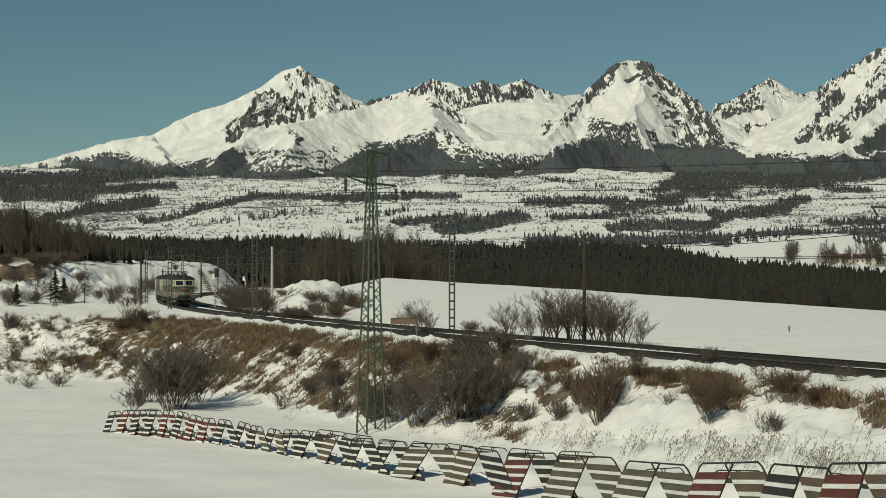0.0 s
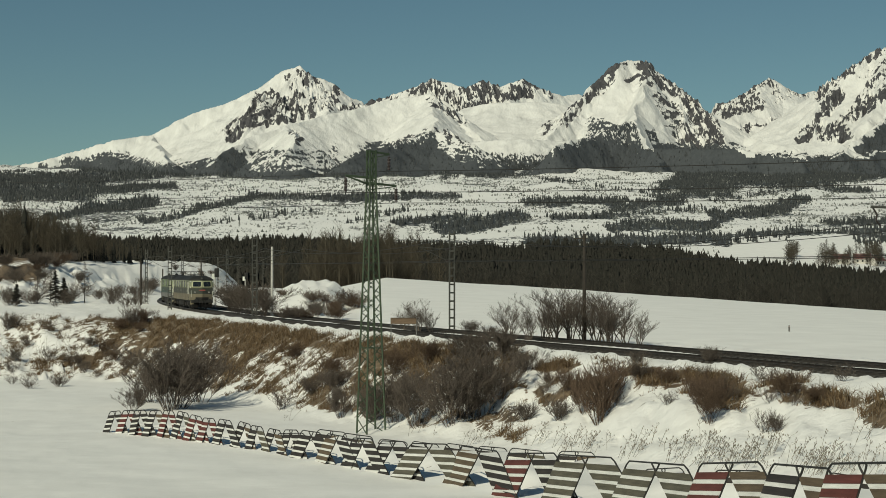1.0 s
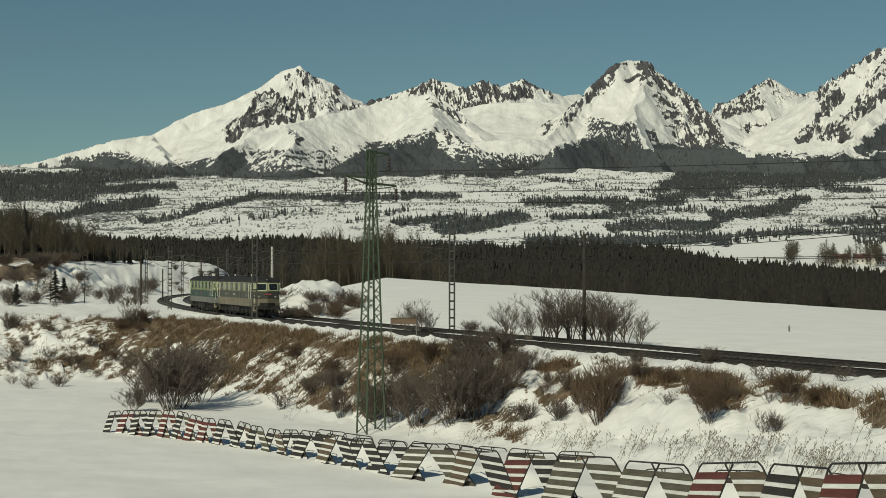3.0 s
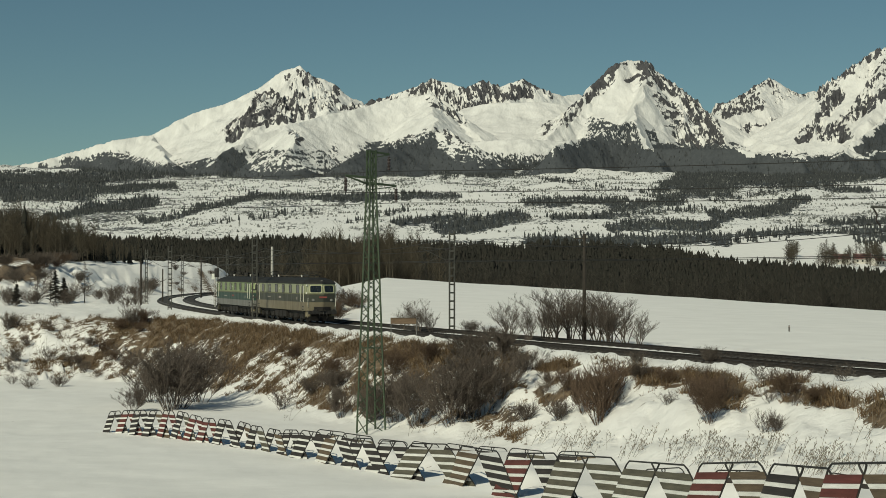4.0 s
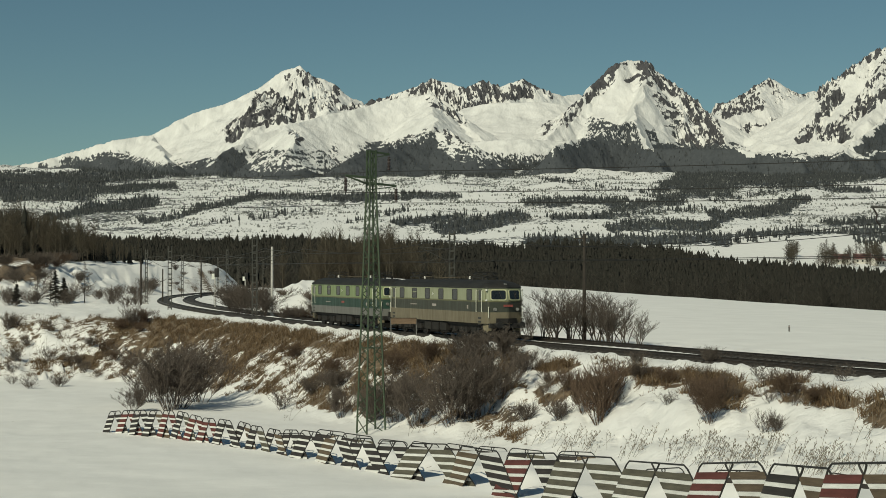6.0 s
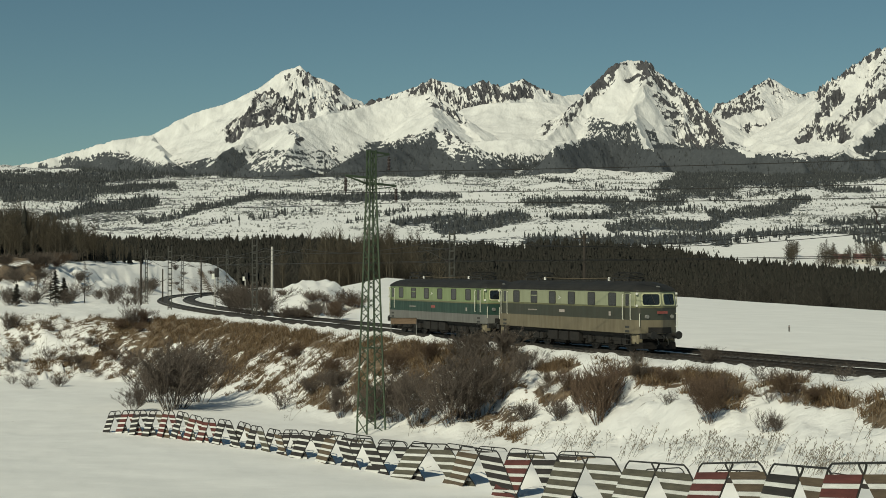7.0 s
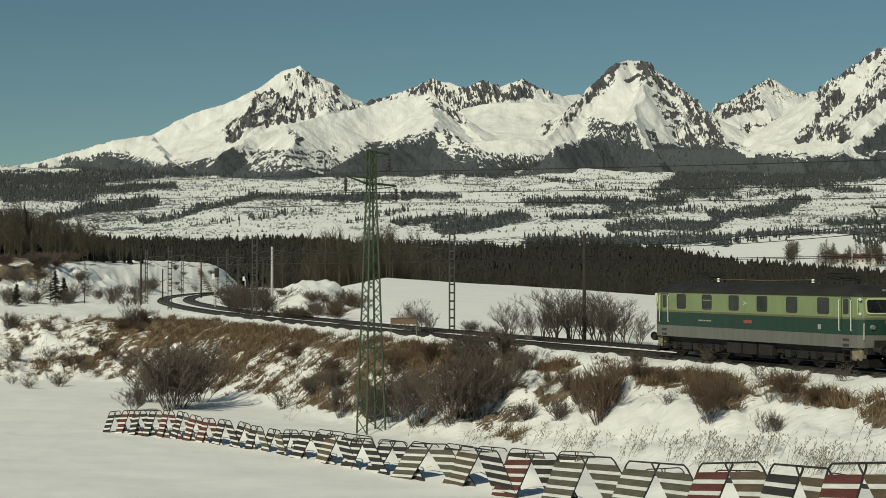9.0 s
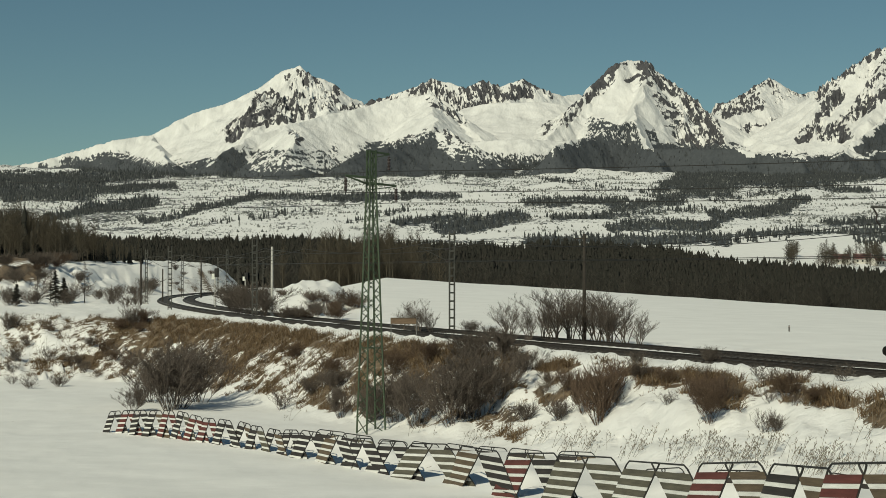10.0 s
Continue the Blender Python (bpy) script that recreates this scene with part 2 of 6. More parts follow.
def near_edge(X, Y):
    """How far down from the terrace's edge (positive towards the eye), and how far along it."""
    best, w, al = np.full(X.shape, 1e9), np.zeros(X.shape), np.zeros(X.shape)
    for (ax, ay), (bx, by), l0 in zip(EDGE, EDGE[1:], EDGE_L):
        ex, ey = bx - ax, by - ay
        n = math.hypot(ex, ey)
        t = np.clip(((X - ax) * ex + (Y - ay) * ey) / n ** 2, 0, 1)
        d = np.hypot(X - ax - t * ex, Y - ay - t * ey)
        side = ex * (Y - ay) - ey * (X - ax)
        m = d < best
        best = np.where(m, d, best)
        w = np.where(m, np.where(side > 0, d, -d), w)
        al = np.where(m, l0 + t * n, al)
    return w, al


FAR_Y = np.array([400, 470, 600, 750, 950, 1150, 1500, 2200, 3000, 3500, 5000.0])
FAR_Z = np.array([-3, -4, 1, 9, 24, 41, 72, 134, 205, 246, 235.0])

# belts of wood on the foothills, from a place to a place on the plate before the eye, and half their width
BELTS_WEST = [(-40, 326, 130, 324, 20), (120, 314, 330, 300, 12), (320, 300, 600, 306, 10), (165, 368, 255, 358, 10), (258, 392, 380, 366, 4), (380, 366, 460, 348, 4),
              (440, 346, 600, 352, 4), (600, 352, 800, 347, 5), (715, 393, 800, 386, 7), (795, 408, 900, 386, 12), (785, 315, 900, 308, 3), (560, 306, 800, 300, 9), (90, 388, 160, 372, 6), (800, 300, 960, 290, 7), (20, 352, 150, 348, 7), (180, 338, 300, 330, 4)]
BELTS_EAST = [(940, 361, 1090, 357, 6), (985, 386, 1100, 384, 5), (1172, 336, 1228, 301, 7), (1095, 370, 1190, 357, 8), (1240, 322, 1420, 307, 18), (1400, 314, 1600, 286, 22), (1278, 383, 1370, 372, 9),
              (1370, 368, 1418, 357, 8), (1095, 404, 1252, 400, 8), (1285, 426, 1405, 410, 9), (1425, 413, 1580, 408, 4), (1545, 425, 1600, 425, 12), (1476, 336, 1530, 335, 5), (1000, 286, 1300, 276, 9), (870, 312, 930, 307, 4), (950, 425, 1290, 428, 8), (1180, 350, 1290, 344, 5), (1470, 396, 1600, 390, 4)]
TRAILS = [(1100, 384, 1265, 372, 3), (1265, 357, 1472, 329, 3), (960, 318, 1190, 351, 2), (330, 402, 560, 372, 1.5), (620, 396, 720, 372, 2)]


def plate(X, Y, z):
    Y = np.maximum(Y, 1.0)
    return 784 + 2730.0 * X / Y, 495.4 - 2730.0 * (z - EYE.z) / Y


def belt_cover(X, Y, z):
    px, py = plate(X, Y, z)
    px = px + 7 * fbm(X / 40, Y / 60, 4)
    py = py + 3.5 * fbm(X / 30 + 9, Y / 90, 4)
    w = np.zeros(X.shape)
    for rows, k in ((BELTS_WEST, 1.0), (BELTS_EAST, 1.0), (TRAILS, 0.6)):
        for ax, ay, bx, by, wide in rows:
            ex, ey = bx - ax, by - ay
            t = np.clip(((px - ax) * ex + (py - ay) * ey) / (ex * ex + ey * ey), 0, 1)
            d = np.hypot((px - ax - t * ex) * 0.35, py - ay - t * ey)
            w = np.maximum(w, k * smooth((wide - d) / 4 + 0.5))
    gap = np.maximum(np.exp(-((px - 1362) / 14) ** 2 - ((py - 300) / 11) ** 2), np.exp(-((px - 1305) / 16) ** 2 - ((py - 292) / 5) ** 2))
    return w * (1 - smooth(gap * 2.2))


FENCE_Y = np.array([30, 42, 46, 50.5, 54, 60, 67, 78, 86, 95.0])
FENCE_X = np.array([24, 13.2, 8.2, 3.0, 1.2, -1.0, -4.0, -9.8, -16.0, -22])


# bare brown patches on the bank: where on the plate before the eye, and their half widths
PATCHES = [(980, 650, 38, 14), (1030, 690, 48, 26), (1165, 668, 52, 20), (1270, 684, 66, 30), (1385, 682, 42, 22), (1470, 706, 62, 17), (1556, 728, 26, 24),
           (960, 700, 22, 14), (330, 586, 100, 24), (480, 596, 130, 17), (620, 620, 66, 15), (720, 630, 60, 20), (230, 580, 36, 26), (150, 640, 36, 10), (560, 700, 26, 12), (640, 690, 30, 14), (420, 650, 24, 12)]


def ground(X, Y, rough_too=False):
    """Height of the ground, and how far it is covered by bare earth and by woods."""
    w, al = near_edge(X, Y)
    s, d = near_line(np.clip(X, -400, 400), np.clip(Y, -120, 470))
    zr = CLIMB * s
    # the low meadow on the eye's side, rising to the rise on which the camera stands
    yy = np.maximum(Y, -40)
    low = EYE.z - np.interp(yy, [-40, 0, 52, 65, 90, 130, 400], [1.2, 1.7, 7.3, 7.9, 8.95, 9.7, 12]) + 0.10 * fbm(X / 9, Y / 9, 4) + 0.03 * fbm(X / 1.7, Y / 2.6, 3)
    hx = np.interp(Y, FENCE_Y, FENCE_X)
    behind = (X - hx) * 0.62
    low = low + 0.75 * np.exp(-((behind - 1.1) / 0.9) ** 2) * smooth((Y - 36) / 4) * smooth((93 - Y) / 4) * (0.8 + 0.35 * fbm(X / 1.5, Y / 1.5, 2))
    # the terrace with the line
    high = zr - 0.27 + 0.13 * fbm(X / 1.4, Y / 1.8, 4) * smooth((np.abs(d + 2.1) - 3.6) / 1.2)
    high = high + 0.34 * np.exp(-((d - 3.5) / 0.85) ** 2) * (0.75 + 0.35 * fbm(s / 1.1, d / 1.2, 4, 0.7)) * smooth((118 - s) / 14)
    high = high + 0.20 * np.exp(-((d + 2.15) / 0.5) ** 4) * (0.75 + 0.35 * fbm(s / 6, d, 3))
    left = smooth((d - 5) / 22) * smooth((Y - 205) / 110) * smooth((440 - 784 - 2730 * X / np.maximum(Y, 1)) / 75)
    high = high + (7.3 + 0.4 * fbm(X / 16, Y / 16, 4) + 0.30 * fbm(X / 4.5, Y / 7, 4)) * left + 2.4 * left * (1 - left) * fbm(X / 2.4 + Y / 9, Y / 10, 4, 0.55, True) + 0.3 * smooth((d - 5) / 6) * fbm(X / 5, Y / 5, 4)
    # the field beyond the line, up to its crest
    q = -d - 7.0
    crest = 300.0
    front = S < 200
    yt = np.interp(X, LX[front][::-1], LY[front][::-1]) + 10
    zt = CLIMB * np.interp(X, LX[front][::-1], S[front][::-1])
    u = np.clip((Y - yt) / np.maximum(crest - yt, 20), 0, 1)
    field = zt - 0.5 + (4.0 - 0.066 * X - 0.26 * np.clip(-11 - X, 0, 14) - zt + 0.5) * u + 0.12 * fbm(X / 12, Y / 25, 4) + 0.6 * fbm(X / 4, Y / 7, 4) * smooth((-8 - X) / 6) * smooth((220 - Y) / 30)
    beyond = np.where(X > -70, smooth(q / 10), 0)
    high = high * (1 - beyond) + field * beyond
    # mounds beside the cutting
    mound = 3.1 * np.minimum(1.0, 1.7 * np.exp(-((X + 19.2) / 6.0) ** 4 - ((Y - 196) / 14) ** 2))
    high = high + mound * smooth((q + 1) / 8) * (1 + 0.09 * fbm(X / 1.1 + Y / 6, Y / 4, 4))
    W = np.interp(al, [-60, -20, 20, 50, 80, 105, 130, 170], [14, 13, 10.5, 9, 10.5, 20, 33, 40])
    t = np.clip(w / W, 0, 1)
    rough = fbm(X / 3.2 + 0.3 * Y / 3.2, Y / 5.0, 4)
    slope = np.sin(np.pi * t) * (0.42 * rough + 0.22 * fbm(X / 0.9, Y / 1.5, 3, 0.6))
    k = smooth(t) * 0.75 + t * 0.25
    z = high * (1 - k) + low * k + slope * (w > 0)
    # far land
    far = np.interp(Y, FAR_Y, FAR_Z) + (fbm(X / 300, Y / 500, 4) * 0.006 + fbm(X / 90, Y / 130, 4) * 0.003) * np.clip(Y - 500, 0, 2300)
    far = far - 0.04 * np.clip(X, -60, 400) * smooth((1300 - Y) / 500)
    top = crest + 150 * smooth((-36 - X) / 22)
    f = smooth((Y - top - 8) / 90)
    z = np.where(Y > top, z * (1 - f) + far * f, z)
    # behind and beside the eye the land goes on, gently rolling
    back = EYE.z - 1.2 + 0.5 * fbm(X / 60, Y / 60, 3)
    b = smooth((-Y - 20) / 40)
    z = z * (1 - b) + back * b
    # covers
    m = 0.8 * fbm(al / 5 + 11, w / 8, 4) + 0.6 * fbm(al / 1.3, w / 4.5, 3)
    earth = (np.interp(al, [0, 30, 50], [0.66, 0.70, 0.80]) - 2.2 * np.clip(t - np.interp(al, [0, 30, 60], [0.45, 0.65, 0.62]), 0, 1) - np.interp(al, [0, 30, 60], [0.95, 0.7, 0.72]) * t + 0.6 * m) * (w > 0.2 + 0.5 * fbm(al / 2.0, 0 * al, 3)) * (t < 0.98) * np.interp(al, [-60, -14, -2, 10, 60, 88, 98, 108, 150], [0.2, 0.5, 0.9, 1.05, 1.05, 1.05, 0.8, 0.3, 0.1])
    earth = np.maximum(earth, 0.33 * (w > 0.6) * (t < 0.93) * np.interp(al, [-40, 40, 62, 100, 125], [0.0, 0.3, 1, 1, 0.6]))
    px, py = plate(X, Y, z)
    clump = np.zeros(X.shape)
    for cx, cy, rx, ry in PATCHES:
        clump = np.maximum(clump, 1.05 * np.exp(-((px - cx) / rx) ** 2 - ((py - cy - 0.12 * (px - cx)) / ry) ** 2))
    streak = fbm(X / 1.3 + Y / 2.6, Y / 5.5, 4, 0.6, True)
    earth = np.maximum(earth, np.clip(0.10 + 0.36 * streak, 0, 0.7) * (px < 935) * (t < 0.80) * (t > 0.1) * (w > 1.0) * (Y > 40))
    on_bank = (w > 0.2 + 0.5 * fbm(al / 2.0, 0 * al, 3)) * (t < 0.9) * (Y > 40)
    earth = np.where(px > 935, earth * 0.25, earth)
    earth = np.maximum(earth, (clump + 0.55 * fbm(X / 1.6 + Y / 4, Y / 2.2, 4)) * on_bank * (clump > 0.1))
    cutting = (px > 295) * (px < 450) * (py < 520) * (Y > 215) * (d > 3.5) * (Y < 420)
    earth = np.maximum(earth, (0.30 + 0.55 * fbm(X / 2.2 + Y / 8, Y / 8, 4)) * cutting)
    hill = smooth((d - 14) / 8) * smooth((Y - 235) / 30) * np.clip(0.6 + 0.7 * fbm(X / 12, Y / 14, 4), 0, 1) * (X < -60)
    hill = hill * np.clip(smooth((468 - py) / 10) * (px < 195) + smooth((85 - px) / 20) * smooth((505 - py) / 10), 0, 1)
    earth = np.maximum(earth, hill * (Y < 420))
    woods = smooth((Y - top - 60) / 40) * smooth((960 - Y) / 40)
    clearing = smooth((px - 1285) / 20) * smooth((1575 - px) / 15) * smooth((Y - 840) / 20) * smooth((1130 - Y) / 30)
    woods = woods * (1 - clearing)
    woods = np.maximum(woods, np.where(Y > 940, np.maximum(belt_cover(X, Y, z), np.interp(px, [200, 420], [0.36, 0.26]) + 0.26 * fbm(X / 60, Y / 50, 4)) * (1 - clearing), 0))
    lumps = np.maximum(smooth(w / 1.5) * (t < 1) * smooth((1 - t) / 0.1), smooth((d - 3) / 4) * smooth((Y - 150) / 20) + smooth((-d - 7) / 3) * smooth((-6 - X) / 6))
    if rough_too:
        return z, np.clip(earth, 0, 1), np.clip(woods, 0, 1), np.clip(lumps, 0, 1) * (Y < 420)
    return z, np.clip(earth, 0, 1), np.clip(woods, 0, 1)


def ground_at(x, y):
    z, _, _ = ground(np.array([float(x)]), np.array([float(y)]))
    return float(z[0])
# ---------- the ground, one sheet to the foot of the mountains ----------
def paint(me, red, green, blue=0.0):
    a = me.color_attributes.new("cover", "FLOAT_COLOR", "POINT")
    c = np.zeros((len(red), 4), dtype=np.float32)
    c[:, 0], c[:, 1], c[:, 2], c[:, 3] = red, green, blue, 1
    a.data.foreach_set("color", c.ravel())


def grid_faces(rows, cols):
    i = np.arange(rows - 1)[:, None] * cols + np.arange(cols - 1)[None, :]
    return np.stack([i, i + 1, i + cols + 1, i + cols], axis=-1).reshape(-1, 4)


def build_ground():
    az = np.radians(np.concatenate([np.linspace(-180, -24, 40), np.linspace(-18.2, 18.2, 430), np.linspace(24, 180, 40)]))
    r = np.concatenate([[0.0], np.linspace(0.8, 44, 14), np.arange(46, 178, 0.75), np.arange(178, 330, 1.6), np.arange(332, 700, 9), np.geomspace(705, 4950, 95)])
    A, R = np.meshgrid(az, r)
    X, Y = R * np.sin(A) + 0.37 * np.clip(1 - R / 40, 0, 1), R * np.cos(A) - 0.21 * np.clip(1 - R / 40, 0, 1)
    z, earth, woods, lumps = ground(X, Y, True)
    v = np.stack([X, Y, z], -1).reshape(-1, 3)
    me = tri_mesh("ground", v, grid_faces(len(r), len(az))[:, ::-1], True)
    paint(me, earth.ravel(), woods.ravel(), lumps.ravel())
    part("ground", me, M_GROUND)
    tagged(bpy.data.objects["ground"], "snow-covered meadow, railway terrace and wooded foothills", "ground", kind="structure")


build_ground()

# ---------- mountains ----------
LENS = 784 / math.tan(radians(16.03))

def aim(px, py, r):
    """A far place: px across and py down on a plate 1568 wide held before the eye, at r metres."""
    return ((px - 784) / LENS * r, r, EYE.z + (495.4 - py) / LENS * r)


FOOT = []


def massif(name, label, ridges, px0, px1, r0, r1, steep=0.8, rocky=0.0, line=((0, 300),), seed=0, gully=1.0, piste=False, step=1.45, crags=(), summit=784, pine=(), open_snow=(), cliff=0.25):
    """A mountain round its ridges; crags: rocky bands from a place to a place on the plate, their half width and strength;
    line: its tree line; pine: stretches with dwarf pine above that line; open_snow: clearings in the forest."""
    cols = int((px1 - px0) / step)
    rows = int((r1 - r0) / 4.2)
    P, R = np.meshgrid(np.linspace(px0, px1, cols), np.linspace(r0, r1, rows))
    X, Y = (P - 784) / LENS * R, R
    wx = X + 12 * fbm(X / 70 + seed, Y / 70, 3)
    wy = Y + 12 * fbm(X / 70, Y / 70 + seed + 5, 3)
    z, near, along, run0 = np.full(X.shape, -200.0), np.full(X.shape, 1e9), np.zeros(X.shape), 0.0
    for ridge in ridges:
        pts = [aim(*p) for p in ridge]
        for (ax, ay, az), (bx, by, bz) in zip(pts, pts[1:]):
            ex, ey = bx - ax, by - ay
            t = np.clip(((wx - ax) * ex + (wy - ay) * ey) / (ex * ex + ey * ey), 0, 1)
            d = np.hypot(wx - ax - t * ex, wy - ay - t * ey)
            h = az + (bz - az) * t - steep * d * (1 - 0.00035 * np.minimum(d, 900)) - cliff * 60 * (1 - np.exp(-d / 60))
            m = h > z
            z = np.where(m, h, z)
            near = np.where(m, d, near)
            ln = math.hypot(ex, ey)
            along = np.where(m, run0 + t * ln, along)
            run0 += ln
        run0 += 500
    px, py = plate(X, Y, z)
    px = px + 6 * fbm(X / 30 + seed, Y / 30, 4)
    py = py + 5 * fbm(X / 30, Y / 30 + seed + 3, 4)
    bare = np.zeros(X.shape)
    for ax, ay, bx, by, wide, k in crags:
        ex, ey = bx - ax, by - ay
        t = np.clip(((px - ax) * ex + (py - ay) * ey) / (ex * ex + ey * ey), 0, 1)
        d = np.hypot(px - ax - t * ex, py - ay - t * ey)
        bare = np.maximum(bare, k * smooth(1.6 - d / wide))
    # ribs and gullies run down from the crest, fanning away from the summit
    fan = np.clip((P - summit) / 70, -1, 1)
    u = X - 0.75 * fan * (4400 - Y) * 0.5
    ribs = fbm(u / 19 + seed * 3, Y / 95 + z / 110, 4, 0.6, True)
    ribs = ribs - ribs.mean()
    fine = fbm(u / 6.5 + seed, Y / 45 + z / 40, 3, 0.7)
    broken = fbm(X / 17 + seed, z / 9, 3, 0.6)
    z = z + gully * smooth(near / 50) * (0.14 + 1.0 * bare) * 9 * ribs + bare * 7.0 * (0.3 + 0.7 * smooth(near / 25)) * fine
    z = z + (0.8 + 3.0 * bare) * smooth(1 - near / 40) * fbm(X / 9 + seed, Y / 30, 3, 0.6)
    side = smooth(np.minimum(P - px0, px1 - P) / 80)
    z = z * side - 80 * (1 - side)
    rock = np.clip(0.5 + 1.3 * (bare - 0.70 + rocky) + (0.75 * fine - 0.6 * ribs + 0.65 * broken) * smooth(bare * 3.2), -0.6, 1.6)
    # the forest below its line, dwarf pine above it
    over = py - np.interp(P, [q[0] for q in line], [q[1] for q in line])
    woods = 0.5 + np.clip(over / 13 + 0.40 * fbm(X / 22 + seed, Y / 30, 4) + 0.45 * fbm(u / 7, Y / 30 + z / 20, 3, 0.6), -1.5, 1.2)
    for a, b, high, level in pine:
        zone = smooth((P - a) / 25) * smooth((b - P) / 25) * smooth((over + high) / 12)
        woods = np.maximum(woods, zone * (level + 0.8 * fbm(u / 5, z / 5, 3, 0.6) + 0.25 * smooth((over + 12) / 12)))
    for ax, ay, bx, by, wide in open_snow:
        ex, ey = bx - ax, by - ay
        t = np.clip(((px - ax) * ex + (py - ay) * ey) / (ex * ex + ey * ey), 0, 1)
        d = np.hypot((px - ax - t * ex) * 0.5, py - ay - t * ey)
        woods = woods - 1.6 * smooth(1.5 - d / wide)
    if piste:
        _, down = plate(X, Y, z)
        run = (np.abs(P - (1127 + (down - 209) * 0.40)) < 5 + (down - 209) * 0.06) & (down > 209) & (down < 263)
        run = run | ((P > 1154 + (down - 209) * 0.30) & (P < 1158 + (down - 209) * 1.05) & (down > 209) & (down < 251))
        woods = np.where(run, -1.5, woods)
        rock = np.where(run, -1, rock)
    v = np.stack([X, Y, z], -1).reshape(-1, 3)
    fit = np.nonzero((woods.ravel() > 0.95) & (side.ravel() > 0.95))[0]
    FOOT.append(v[np.random.RandomState(seed).permutation(fit)[:4000]])
    # the hidden far side ends a little behind the crest
    keep = (np.arange(rows)[:, None] <= np.argmax(495.4 - plate(X, Y, z)[1], axis=0)[None, :] + 14)
    keep = (keep[:-1, :-1] | keep[1:, 1:]).ravel()
    me = tri_mesh(name, v, grid_faces(rows, cols)[keep][:, ::-1], True)
    paint(me, rock.ravel(), woods.ravel())
    return tagged(part(name, me, M_MOUNTAIN), label, "mountain", "mountain range")


massif("mountain", "far snowy mountain crest with dark broken rock",
       [[(600, 215, 4900), (650, 181, 4850), (700, 164, 4850), (735, 153, 4850), (768, 138, 4850), (800, 146, 4850), (822, 156, 4830), (850, 142, 4800), (880, 152, 4800), (926, 139, 4800), (960, 156, 4800), (992, 170, 4850), (1030, 166, 4900), (1080, 190, 4900)],
        [(850, 142, 4800), (835, 200, 4600)], [(926, 139, 4800), (900, 178, 4620)]],
       560, 1120, 4250, 4950, 0.75, 0.1, ((0, 330),), 3, 1.3, summit=800, crags=((655, 178, 690, 160, 8, 1.0), (690, 170, 715, 150, 7, 0.8), (735, 160, 770, 143, 11, 0.7), (780, 165, 820, 200, 13, 0.8), (830, 160, 880, 145, 13, 1.0), (822, 195, 868, 190, 14, 0.95), (850, 160, 870, 195, 14, 1.0), (880, 170, 940, 152, 12, 0.95), (940, 140, 975, 168, 7, 0.6)))
massif("mountain", "snowy pyramid peak with a rocky face beside a long white shoulder",
       [[(-140, 330, 4300), (0, 298, 4300), (40, 290, 4300), (100, 276, 4350), (200, 248, 4400), (262, 239, 4450), (330, 207, 4500), (400, 180, 4550), (455, 152, 4600), (495, 127, 4600), (529, 115, 4600), (548, 133, 4600), (572, 140, 4600), (598, 152, 4600), (620, 172, 4650), (650, 184, 4700), (700, 200, 4750)],
        [(529, 115, 4600), (480, 170, 4450), (440, 205, 4300)], [(598, 152, 4600), (575, 200, 4350)], [(262, 239, 4450), (300, 285, 3900)]],
       -110, 760, 3600, 4800, 0.72, 0.05, ((-140, 318), (0, 306), (60, 298), (110, 289), (190, 277), (230, 281), (290, 296), (340, 293), (380, 288), (430, 290), (760, 300)), 1,
       summit=530, pine=((90, 420, 14, 0.45),), open_snow=((100, 324, 118, 318, 5), (140, 312, 154, 309, 4), (200, 326, 222, 318, 7), (165, 333, 176, 331, 3)), crags=((410, 238, 455, 195, 13, 1.0), (455, 172, 482, 166, 8, 0.8), (450, 200, 500, 190, 14, 1.0), (500, 185, 545, 196, 12, 0.9), (470, 215, 520, 208, 8, 0.8), (530, 130, 565, 190, 7, 0.75), (545, 130, 585, 180, 6, 0.6), (600, 150, 582, 190, 8, 0.8), (510, 140, 530, 180, 6, 0.55), (605, 190, 650, 190, 6, 0.6)))
massif("mountain", "broad rounded snow shoulder with dwarf pine and forest on its foot",
       [[(380, 285, 3500), (430, 246, 3700), (500, 222, 3850), (570, 205, 4000), (650, 186, 4150), (720, 172, 4200), (762, 165, 4200), (790, 185, 4150), (815, 215, 4050), (850, 245, 3900)],
        [(500, 222, 3850), (520, 236, 3550), (515, 275, 3350)], [(762, 165, 4200), (770, 232, 3700), (700, 255, 3550), (610, 282, 3400)], [(770, 232, 3700), (850, 258, 3500)]],
       240, 1060, 3150, 4350, 0.62, 0.0, ((240, 300), (372, 292), (385, 276), (420, 258), (432, 264), (442, 300), (560, 306), (577, 304), (631, 267), (657, 259), (700, 258), (735, 250), (765, 240), (782, 264), (802, 284), (850, 288), (930, 281), (1060, 270)), 2, 0.5,
       summit=640, pine=((425, 610, 46, 0.45), (620, 790, 14, 0.4), (770, 960, 34, 0.45)), crags=((515, 236, 530, 250, 7, 0.6), (765, 178, 815, 215, 7, 0.7), (770, 232, 700, 255, 6, 0.5), (790, 240, 830, 265, 8, 0.6)))
massif("mountain", "open snow bowl between two rocky ridges",
       [[(820, 190, 4500), (880, 182, 4450), (960, 180, 4450), (1040, 190, 4450)], [(840, 250, 3800), (930, 246, 3750), (1010, 250, 3800)]],
       700, 1180, 3500, 4600, 0.40, 0.0, ((0, 285),), 8, 0.5, summit=930, pine=((780, 1000, 18, 0.4),))
